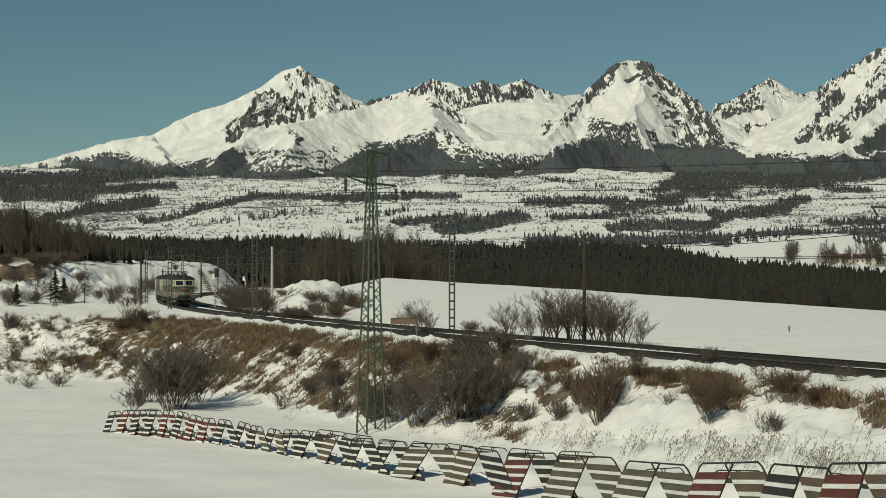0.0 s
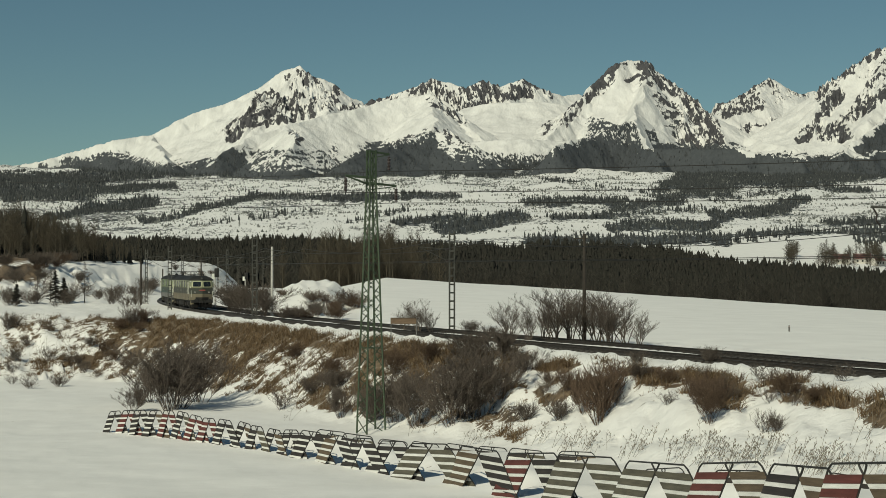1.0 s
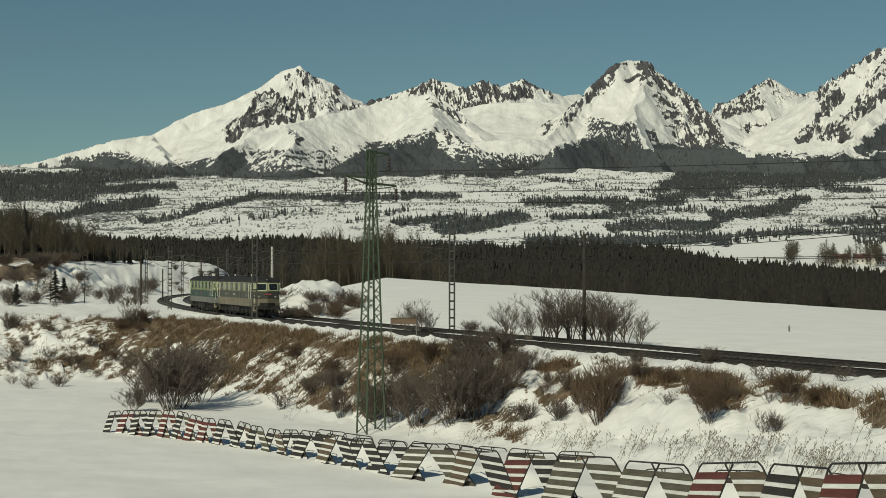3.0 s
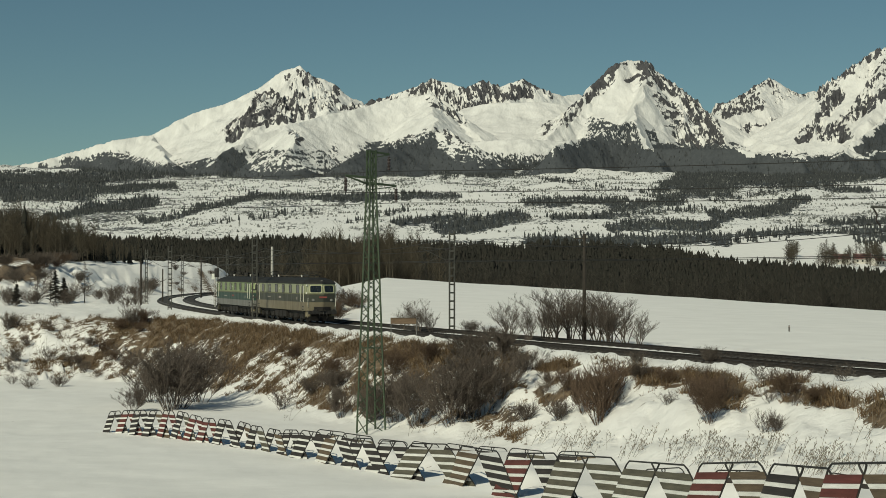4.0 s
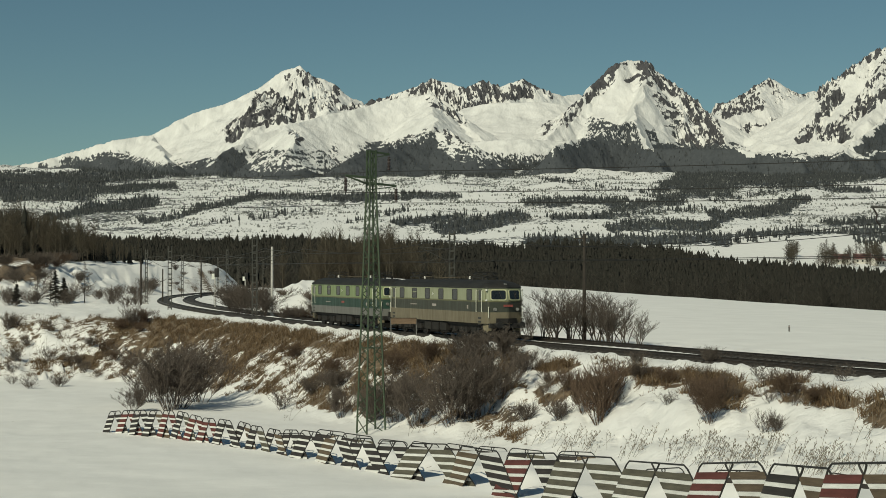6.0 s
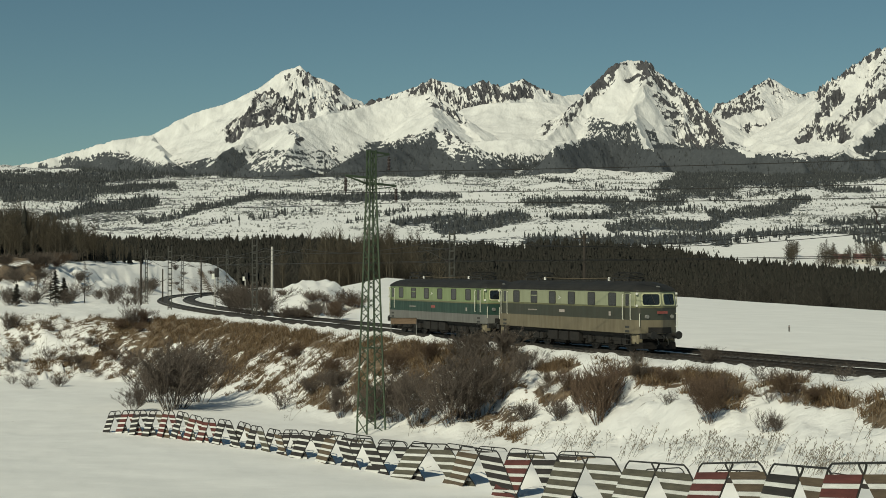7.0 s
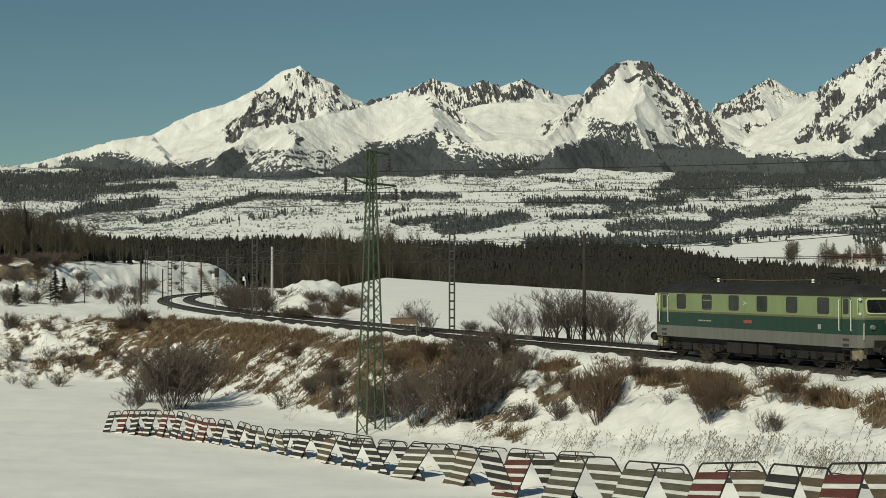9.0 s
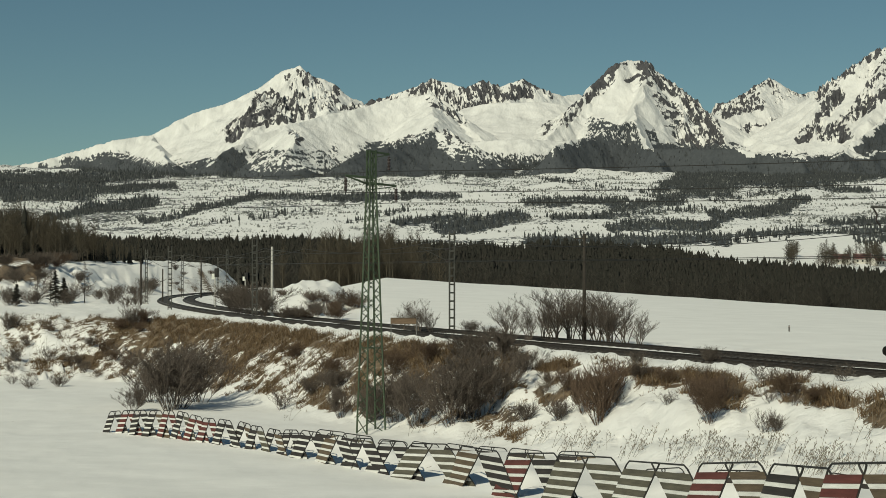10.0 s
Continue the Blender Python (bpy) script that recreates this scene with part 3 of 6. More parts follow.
massif("mountain", "steep rocky pyramid mountain with a forested foot and ski run",
       [[(940, 262, 3800), (985, 228, 3950), (1020, 180, 4100), (1060, 143, 4200), (1092, 112, 4250), (1112, 107, 4300), (1142, 102, 4300), (1165, 122, 4300), (1202, 150, 4300), (1238, 188, 4250), (1262, 235, 4050), (1275, 262, 3850)],
        [(1142, 102, 4300), (1146, 136, 4150), (1130, 190, 3900), (1125, 212, 3750), (1150, 262, 3450), (1170, 290, 3250)],
        [(1125, 212, 3750), (1040, 240, 3600), (980, 258, 3400)], [(1150, 262, 3450), (1300, 262, 3350), (1420, 280, 3300)], [(1202, 150, 4300), (1215, 215, 4000)]],
       790, 1560, 3100, 4450, 0.70, 0.05, ((790, 291), (880, 287), (930, 281), (965, 266), (1014, 254), (1050, 248), (1090, 253), (1120, 256), (1150, 263), (1200, 256), (1260, 254), (1300, 261), (1340, 270), (1400, 276), (1560, 280)), 4, 1.0, True, cliff=0.75,
       summit=1135, pine=((1030, 1215, 44, 0.78),), open_snow=((1310, 268, 1345, 274, 3),), crags=((1088, 112, 1000, 215, 10, 0.78), (1000, 205, 965, 228, 7, 0.6), (1085, 118, 1058, 160, 9, 0.6), (1142, 112, 1250, 215, 12, 0.95), (1250, 215, 1272, 250, 11, 1.0), (1148, 145, 1190, 200, 11, 0.8), (1190, 200, 1218, 250, 14, 0.9), (1230, 200, 1250, 250, 12, 1.0), (1100, 118, 1140, 106, 6, 0.3), (1110, 141, 1145, 134, 4, 0.9)))
massif("mountain", "distant snow-covered peak with rock bands",
       [[(1200, 200, 4900), (1250, 183, 4850), (1290, 180, 4850), (1330, 154, 4850), (1361, 137, 4850), (1395, 157, 4850), (1422, 168, 4850), (1450, 158, 4900), (1500, 150, 4900)],
        [(1361, 137, 4850), (1340, 180, 4600), (1290, 210, 4450)], [(1422, 168, 4850), (1400, 215, 4500), (1330, 238, 4300)], [(1280, 215, 4400), (1330, 245, 4000), (1400, 262, 3800)]],
       1190, 1520, 3600, 4950, 0.55, 0.05, ((0, 276),), 6, 0.8, summit=1361, crags=((1290, 200, 1342, 175, 8, 0.9), (1325, 193, 1345, 190, 7, 1.0), (1255, 196, 1300, 186, 7, 0.8), (1350, 143, 1300, 180, 6, 0.75), (1362, 140, 1382, 175, 5, 0.55), (1310, 230, 1430, 200, 5, 0.6), (1395, 162, 1430, 166, 6, 0.6), (1400, 215, 1440, 205, 7, 0.5)))
massif("mountain", "great snowy massif with streaked rock gullies",
       [[(1415, 262, 3800), (1432, 222, 3950), (1450, 180, 4050), (1480, 152, 4150), (1512, 118, 4200), (1545, 92, 4250), (1568, 82, 4250), (1640, 50, 4250), (1760, 60, 4300)],
        [(1568, 82, 4250), (1560, 170, 3950), (1500, 250, 3700)], [(1640, 50, 4250), (1620, 180, 3850), (1560, 215, 3700), (1480, 276, 3400)], [(1640, 215, 3600), (1500, 285, 3250)]],
       1190, 1720, 3200, 4400, 0.72, 0.08, ((1190, 285), (1400, 279), (1450, 274), (1505, 269), (1535, 241), (1568, 214), (1720, 140)), 5, 1.1, summit=1640, open_snow=((1505, 272, 1530, 276, 4), (1540, 270, 1575, 266, 3)), crags=((1450, 168, 1520, 112, 8, 0.9), (1520, 112, 1568, 82, 6, 0.7), (1430, 232, 1490, 168, 10, 0.9), (1422, 245, 1450, 225, 8, 0.9), (1470, 235, 1570, 160, 11, 0.9), (1510, 190, 1570, 125, 5, 0.6), (1460, 172, 1482, 168, 11, 0.9), (1460, 242, 1500, 240, 8, 0.8), (1530, 140, 1570, 105, 4, 0.5)))

# ---------- railway ----------
def strip(name, mat, parent, s0, s1, off, half, z, drop, ds=2.0, label=""):
    """A long bed with sloping shoulders that follows the line."""
    n = int((s1 - s0) / ds) + 1
    v, f = [], []
    for i in range(n):
        s = s0 + (s1 - s0) * i / (n - 1)
        for o, dz in ((half + drop * 1.2, -drop), (half, 0), (-half, 0), (-half - drop * 1.2, -drop)):
            wob = 0.05 * noise.noise((s * 0.7, o, off))
            v.append(on_line(s, off + o + wob, z + dz))
    for i in range(n - 1):
        for j in range(3):
            a = i * 4 + j
            f.append((a, a + 1, a + 5, a + 4))
    return part(name, pydata(name, v, f), mat, parent, label)


def build_track(off, label):
    tr = thing("railway_track", label, "railway track", group="two parallel tracks")
    strip("ballast_bed", M_BALLAST, tr, -110, 400, off, 0.95, -0.17, 0.20, 1.5)
    for side in (-0.7535, 0.7535):
        v, f = [], []
        ss = np.arange(-110, 401, 2.0)
        prof = [(-0.06, -0.16), (0.06, -0.16), (0.012, -0.13), (0.012, -0.04), (0.036, -0.03), (0.036, 0.0), (-0.036, 0.0), (-0.036, -0.03), (-0.012, -0.04), (-0.012, -0.13)]
        for s in ss:
            for o, dz in prof:
                v.append(on_line(s, off + side + o, dz))
        k = len(prof)
        for i in range(len(ss) - 1):
            for j in range(k):
                a, b = i * k + j, i * k + (j + 1) % k
                f.append((a, b, b + k, a + k))
        part("rail", pydata("rail", v, f), M_RAIL, tr)
    bm = bmesh.new()
    box(bm, -0.13, 0.13, -1.2, 1.2, -0.12, 0.02)
    me = bpy.data.meshes.new("sleeper")
    bm.to_mesh(me); bm.free()
    me.materials.append(M_SLEEPER)
    s = -40.0
    while s < 130:
        p = on_line(s, off, -0.16)
        o = part("sleeper", me, None, tr, m=pose(*p, 0, 0, line_turn(s)))
        s += 0.62 if s < 60 else 1.24
    return tr


# ---------- locomotives ----------
LOCO_L = 18.94

NOSE = math.degrees(math.atan2(0.43, 1.18))   # each half of the cab front is swept back by this

def body_ring(z, half=1.475, end=9.0, rake=0.0):
    """Plan outline of the body at height z, counter-clockwise, with blunt pointed cab fronts."""
    e = end - rake
    q = [(-e + 1.05, half), (-e + 0.74, half - 0.03), (-e + 0.56, half - 0.11), (-e + 0.45, half - 0.24), (-e + 0.02, 0.06)]
    pts = []
    a = [(x, y) for x, y in q]
    pts += a + [(x, -y) for x, y in a[::-1]] + [(-x, -y) for x, y in a] + [(-x, y) for x, y in a[::-1]]
    return [Vector((x, y, z)) for x, y in pts]


def shell(levels):
    bm = bmesh.new()
    rings = [[bm.verts.new(p) for p in body_ring(*l)] for l in levels]
    n = len(rings[0])
    for a, b in zip(rings, rings[1:]):
        for i in range(n):
            j = (i + 1) % n
            f = bm.faces.new((a[i], a[j], b[j], b[i]))
    bm.faces.new(rings[0][::-1])
    bm.faces.new(rings[-1])
    bmesh.ops.recalc_face_normals(bm, faces=bm.faces)
    return bm


def rounded_plate(bm, w, h, t, r=0.06, hole=0.0, m=None):
    """A rounded upright plate in the local xz plane, t thick along -y; hole: the frame's width, if it is one."""
    def loop(k, y):
        out = []
        ww, hh, rr = w / 2 - k, h / 2 - k, max(0.01, r - k * 0.5)
        for cx, cz, a0 in ((ww - rr, hh - rr, 0), (-ww + rr, hh - rr, 90), (-ww + rr, -hh + rr, 180), (ww - rr, -hh + rr, 270)):
            for a in (0, 45, 90):
                g = radians(a0 + a)
                out.append(bm.verts.new((cx + rr * math.cos(g), y, cz + rr * math.sin(g))))
        return out
    o0, o1 = loop(0, 0), loop(0, -t)
    n = len(o0)
    vs = o0 + o1
    for i in range(n):
        j = (i + 1) % n
        bm.faces.new((o0[i], o0[j], o1[j], o1[i]))
    if hole:
        i0, i1 = loop(hole, 0), loop(hole, -t)
        vs += i0 + i1
        for i in range(n):
            j = (i + 1) % n
            bm.faces.new((o1[i], o1[j], i1[j], i1[i]))
            bm.faces.new((i1[i], i1[j], i0[j], i0[i]))
    else:
        bm.faces.new(o1)
        bm.faces.new(o0[::-1])
    if m is not None:
        bmesh.ops.transform(bm, matrix=m, verts=vs)


M_GLASS = worn("dark_window_glass", (0.006, 0.008, 0.009), (0.026, 0.03, 0.033), 0.9, 0.06)
M_RUBBER = worn("window_seal", (0.02, 0.02, 0.02), (0.05, 0.05, 0.045), 5, 0.7)
M_ROOF = worn("sooty_roof_paint", (0.009, 0.009, 0.0085), (0.024, 0.0235, 0.021), 1.2, 0.7)
M_UNDER = worn("oily_underframe", (0.005, 0.0047, 0.0044), (0.018, 0.0155, 0.013), 2.5, 0.85)
M_WHEEL = worn("worn_wheel_steel", (0.008, 0.007, 0.0065), (0.026, 0.022, 0.019), 5, 0.6, 0.2)
M_HANDRAIL = worn("pale_handrail_paint", (0.6, 0.6, 0.5), (0.78, 0.78, 0.68), 5, 0.5)
M_CREAM = worn("cream_lining_paint", (0.36, 0.37, 0.22), (0.50, 0.50, 0.32), 3, 0.5)
M_RED = worn("faded_red_plate", (0.22, 0.05, 0.042), (0.30, 0.085, 0.07), 6, 0.6)
M_LAMP = worn("headlamp_lens", (0.5, 0.5, 0.46), (0.7, 0.7, 0.64), 4, 0.15)


M_DARKLAMP = worn("dull_lamp_glass", (0.16, 0.16, 0.15), (0.26, 0.26, 0.24), 4, 0.2)


def coat(name, c, dirt, amount):
    """Weathered vehicle paint with streaks and dust."""
    m, n, l, b = material(name, 0.42)
    streak = noise_tex(n, l, 1.3, 6, 0.65, (2.2, 2.2, 0.35))
    blot = noise_tex(n, l, 0.8, 5)
    f = ramp(n, l, calc(n, l, "ADD", calc(n, l, "MULTIPLY", streak, 0.6), calc(n, l, "MULTIPLY", blot, 0.4)), [(0.38, (0, 0, 0)), (0.72, (amount,) * 3)])
    l.new(mix(n, l, f, c, dirt), b.inputs["Base Color"])
    l.new(ramp(n, l, streak, [(0.3, (0.36,) * 3), (0.7, (0.62,) * 3)]), b.inputs["Roughness"])
    return m


def locomotive(name_label, lower, middle, upper, z1, z2, pilot, plate_mat):
    loco = thing("locomotive", name_label, "locomotive", group="pair of coupled locomotives")
    W = 1.475
    Z0, Z3 = 1.12, 3.585
    P = lambda *a, **k: part(*a, **k)
    P("skirt", shell([(Z0, W), (z1, W)]), lower, loco, "grey-beige dusty lower body band")
    P("body_band", shell([(z1 + 0.0, W), (z2, W)]), middle, loco, "dark green painted body band")
    P("waist_line", shell([(z2 - 0.07, W + 0.006, 9.006), (z2 + 0.03, W + 0.006, 9.006)]), M_OLIVE, loco, "olive waist line")
    P("upper_body", shell([(z2, W), (z2 + 0.1, W), (Z3, W, 9.0, 0.16)]), upper, loco, "light green painted upper body")
    P("roof", shell([(Z3, W + 0.03, 9.02, 0.14), (Z3 + 0.10, W + 0.03, 9.02, 0.16), (Z3 + 0.22, W - 0.06, 9.0, 0.30), (Z3 + 0.38, W - 0.27, 9.0, 0.6), (Z3 + 0.52, W - 0.62, 9.0, 1.0), (Z3 + 0.58, W - 0.9, 9.0, 1.3)]), M_ROOF, loco, "dark grey domed roof")
    # side windows and doors, both flanks
    for side in (-1, 1):
        face = lambda x, z: pose(x, side * (W - 0.002), z) @ pose(0, 0, 0, 0, 0, 0 if side < 0 else 180)
        for i, x in enumerate((-5.9, -3.54, -1.18, 1.18, 3.54, 5.9)):
            zc = 3.11
            split = i == 1
            bm = bmesh.new()
            rounded_plate(bm, 0.84, 0.80, 0.03, 0.1, 0.04, face(x, zc))
            fr = P("window_frame", bm, M_RUBBER, loco)
            bm = bmesh.new()
            if split:
                rounded_plate(bm, 0.77, 0.22, 0.018, 0.06, 0, face(x, zc + 0.245))
                rounded_plate(bm, 0.77, 0.40, 0.018, 0.06, 0, face(x, zc - 0.14))
            else:
                rounded_plate(bm, 0.77, 0.72, 0.018, 0.06, 0, face(x, zc))
            P("pane", bm, M_GLASS, fr)
        for x in (-7.52, 7.52):
            bm = bmesh.new()
            rounded_plate(bm, 0.66, Z3 - z1 - 0.1, 0.022, 0.05, 0.03, face(x, (Z3 + z1) / 2))
            door = P("cab_door", bm, middle, loco)
            bm = bmesh.new()
            rounded_plate(bm, 0.36, 0.72, 0.02, 0.06, 0, face(x, 3.1))
            P("pane", bm, M_GLASS, door)
            for dx in (-0.42, 0.42):
                bm = bmesh.new()
                y = side * (W + 0.07)
                rod(bm, [(x + dx, side * W, 3.42), (x + dx, y, 3.40), (x + dx, y, 1.95), (x + dx, side * W, 1.93)], 0.045)
                P("handrail", bm, M_HANDRAIL, loco, "pale vertical handrail")
            for z in (1.24, 1.5):
                bm = bmesh.new()
                rounded_plate(bm, 0.46, 0.13, 0.012, 0.04, 0, face(x, z))
                P("foot_hole", bm, M_RUBBER, loco)
            for z in (0.45, 0.75, 1.04):
                bm = bmesh.new()
                box(bm, x - 0.24, x + 0.24, side * (W - 0.2), side * (W + 0.04), z - 0.02, z + 0.02)
                P("step", bm, M_DARKSTEEL, loco)
            bm = bmesh.new()
            for dx in (-0.25, 0.25):
                box(bm, x + dx - 0.02, x + dx + 0.02, side * (W - 0.08) - 0.02, side * (W - 0.08) + 0.02, 0.42, Z0 + 0.02)
            P("step_hanger", bm, M_DARKSTEEL, loco)
        # emblem and lettering bars on the flank
        bm = bmesh.new()
        y = side * (W + 0.004)
        for pts in ([(0.05, 3.1), (0.42, 3.24), (0.32, 3.11), (0.5, 2.98)],):
            vs = [bm.verts.new((p[0] * -1 * -side, y, p[1])) for p in pts]
            bm.faces.new(vs)
        bmesh.ops.solidify(bm, geom=bm.faces[:], thickness=0.004)
        P("emblem", bm, M_WHITEPAINT, loco, "pale winged emblem")
        bm = bmesh.new()
        box(bm, -0.34, 0.34, side * (W + 0.006) - 0.006, side * (W + 0.006) + 0.006, z2 - 0.50, z2 - 0.33)
        P("number_plate", bm, plate_mat, loco, "small cast plate")
        bm = bmesh.new()
        for k in range(9):
            xx = -4.3 + k * 0.13
            box(bm, xx, xx + 0.09, side * (W + 0.004) - 0.003, side * (W + 0.004) + 0.003, z1 + 0.32, z1 + 0.39)
        P("lettering_bars", bm, M_DUST, loco)
        bm = bmesh.new()
        box(bm, 5.5, 5.72, side * (W + 0.005) - 0.004, side * (W + 0.005) + 0.004, z1 + 0.2, z1 + 0.45)
        P("data_panel", bm, M_DUST, loco)
    # cab ends
    for e in (-1, 1):
        turn = pose(0, 0, 0, 0, 0, 90 * e)  # plate's -y looks outwards
        lean = 9
        for yy in (-0.61, 0.61):
            bm = bmesh.new()
            back = 0.43 / 1.18 * abs(yy)
            mm = pose(e * (8.93 - back), yy, 3.12, 0, 0, e * (NOSE if yy > 0 else -NOSE)) @ pose(0, 0, 0, 0, -lean * e, 0) @ turn
            rounded_plate(bm, 1.16, 0.78, 0.06, 0.15, 0.07, mm)
            fr = P("windscreen_frame", bm, M_CREAM, loco, "pale windscreen surround")
            bm = bmesh.new()
            rounded_plate(bm, 1.01, 0.64, 0.04, 0.11, 0, mm)
            P("windscreen", bm, M_GLASS, fr)
            bm = bmesh.new()
            bar(bm, mm @ Vector((0, -0.08, 0.3)), mm @ Vector((0.2, -0.08, -0.2)), 0.025)
            P("wiper", bm, M_DARKSTEEL, fr)
        for yy in (-1, 1):
            bm = bmesh.new()
            rod(bm, [(e * 8.30, yy * 1.45, 3.48), (e * 8.34, yy * 1.455, 3.1), (e * 8.30, yy * 1.465, 2.72)], 0.05)
            P("rain_strip", bm, M_CREAM, loco)
            for zl in (3.46, 2.76):
                bm = bmesh.new()
                bmesh.ops.create_cone(bm, segments=14, cap_ends=True, radius1=0.085, radius2=0.07, depth=0.10, matrix=pose(e * 8.42, yy * 1.40, zl, 0, 90 * e, 0) @ pose(0, 0, 0, -yy * e * 42, 0, 0))
                P("marker_lamp", bm, M_LAMP, loco, "pale round marker lamp on the cab corner")
            bm = bmesh.new()
            bmesh.ops.create_cone(bm, segments=16, cap_ends=True, radius1=0.13, radius2=0.11, depth=0.14, matrix=pose(e * 8.71, yy * 0.86, 2.12, 0, 90 * e, 0))
            P("lower_headlamp", bm, M_DARKLAMP, loco)
            bm = bmesh.new()
            rod(bm, [(e * 8.52, yy * 1.24, 2.3), (e * 8.60, yy * 1.32, 2.28), (e * 8.60, yy * 1.32, 1.55), (e * 8.52, yy * 1.24, 1.53)], 0.045)
            P("corner_handrail", bm, M_HANDRAIL, loco)
            # buffers
            bm = bmesh.new()
            bmesh.ops.create_cone(bm, segments=16, cap_ends=True, radius1=0.13, radius2=0.11, depth=0.5, matrix=pose(e * 9.05, yy * 0.875, 1.05, 0, 90 * e, 0))
            bf = P("buffer", bm, M_DARKSTEEL, loco)
            bm = bmesh.new()
            bmesh.ops.create_cone(bm, segments=20, cap_ends=True, radius1=0.24, radius2=0.22, depth=0.07, matrix=pose(e * 9.43, yy * 0.875, 1.05, 0, 90 * e, 0))
            bmesh.ops.create_cone(bm, segments=12, cap_ends=True, radius1=0.07, radius2=0.07, depth=0.2, matrix=pose(e * 9.32, yy * 0.875, 1.05, 0, 90 * e, 0))
            P("buffer_plate", bm, M_DARKSTEEL, bf)
        bm = bmesh.new()
        bmesh.ops.create_cone(bm, segments=18, cap_ends=True, radius1=0.14, radius2=0.13, depth=0.3, matrix=pose(e * 8.45, 0, 3.80, 0, 90 * e, 0))
        P("top_headlamp", bm, M_DARKLAMP, loco)
        bm = bmesh.new()
        box(bm, e * 9.0 - 0.012, e * 9.0 + 0.012, -0.36, 0.36, 2.30, 2.45)
        P("front_plate", bm, M_RED, loco, "red cast plate on the cab front")
        # dark plates over the lower middle of the cab front
        bm = bmesh.new()
        for yy in (-1, 1):
            box(bm, -0.03, 0.03, -0.42, 0.42, 1.15, 1.50, m=pose(e * 8.87, yy * 0.40, 0, 0, 0, e * yy * NOSE))
        P("front_apron", bm, M_UNDER, loco, "sooty dark front apron")
        bm = bmesh.new()
        box(bm, e * 8.75 - 0.12, e * 8.75 + 0.12, -1.35, 1.35, 0.82, 1.15, 0.02)
        P("buffer_beam", bm, M_DARKSTEEL, loco)
        bm = bmesh.new()
        a = [(e * 8.2, -1.35), (e * 8.75, -1.15), (e * 8.95, 0), (e * 8.75, 1.15), (e * 8.2, 1.35)]
        lo = [bm.verts.new((x, y, 0.22)) for x, y in a]
        hi = [bm.verts.new((x - e * 0.08, y, 0.62)) for x, y in a]
        for i in range(4):
            bm.faces.new((lo[i], lo[i + 1], hi[i + 1], hi[i]))
        bmesh.ops.solidify(bm, geom=bm.faces[:], thickness=0.04)
        P("snow_plough", bm, M_UNDER, loco)
        bm = bmesh.new()
        rod(bm, [(e * 8.85, 0.0, 1.05), (e * 9.15, 0, 1.03), (e * 9.2, 0, 0.85), (e * 9.1, 0, 0.7)], 0.07)
        P("coupling", bm, M_DARKSTEEL, loco)
        for yy in (-0.35, 0.35):
            bm = bmesh.new()
            rod(bm, [(e * 8.85, yy, 0.95), (e * 9.1, yy, 0.7), (e * 9.12, yy, 0.5), (e * 8.95, yy, 0.42)], 0.045)
            P("brake_hose", bm, M_RUBBER, loco)
        for yy in (-1, 1):
            bm = bmesh.new()
            box(bm, e * 8.0 - 0.42, e * 8.0 + 0.42, yy * 1.12 - 0.2, yy * 1.12 + 0.2, 0.5, 1.1, 0.1)
            P("sand_box", bm, pilot, loco, "dusty beige sand box")
    # underframe and bogies
    bm = bmesh.new()
    box(bm, -8.4, 8.4, -1.25, 1.25, 0.92, 1.16)
    P("underframe", bm, M_UNDER, loco)
    for yy in (-1, 1):
        for x0, x1 in ((-1.9, -0.7), (-0.5, 0.6), (0.8, 1.9)):
            bm = bmesh.new()
            box(bm, x0, x1, yy * 1.15 - 0.25, yy * 1.15 + 0.25, 0.45, 1.0, 0.03)
            P("equipment_box", bm, M_UNDER, loco)
        for x0, x1, r in ((-1.7, -0.3, 0.17), (0.2, 1.6, 0.15)):
            bm = bmesh.new()
            bmesh.ops.create_cone(bm, segments=14, cap_ends=True, radius1=r, radius2=r, depth=x1 - x0, matrix=pose((x0 + x1) / 2, yy * 0.85, 0.40, 0, 90, 0))
            P("air_tank", bm, M_UNDER, loco)
        bm = bmesh.new()
        rod(bm, [(-8.0, yy * 1.2, 1.02), (-2.2, yy * 1.22, 0.98), (2.2, yy * 1.22, 0.98), (8.0, yy * 1.2, 1.02)], 0.06)
        P("brake_pipe", bm, M_UNDER, loco)
    for bx in (-4.9, 4.9):
        for yy in (-1, 1):
            for k in (-2.75, -1.15, -0.8, 0.8, 1.15, 2.75):
                bm = bmesh.new()
                box(bm, bx + k - 0.06, bx + k + 0.06, yy * 0.9 - 0.12, yy * 0.9 + 0.12, 0.30, 0.95, 0.02)
                P("brake_hanger", bm, M_UNDER, loco)
            bm = bmesh.new()
            rod(bm, [(bx - 2.8, yy * 1.0, 0.34), (bx + 2.8, yy * 1.0, 0.34)], 0.07)
            P("brake_rod", bm, M_UNDER, loco)
        bm = bmesh.new()
        box(bm, bx - 2.6, bx + 2.6, -0.62, 0.62, 0.35, 0.95, 0.05)
        P("traction_motor", bm, M_UNDER, loco)
        bm = bmesh.new()
        for yy in (-1.08, 1.08):
            box(bm, bx - 2.9, bx + 2.9, yy - 0.07, yy + 0.07, 0.62, 0.92, 0.02)
            for k in (-1.3, 0.7):
                box(bm, bx + k - 0.1, bx + k + 0.8, yy - 0.05, yy + 0.05, 0.42, 0.64, 0.02)
        for k in (-2.9, -1.0, 1.0, 2.9):
            box(bm, bx + k - 0.1, bx + k + 0.1, -1.08, 1.08, 0.6, 0.85)
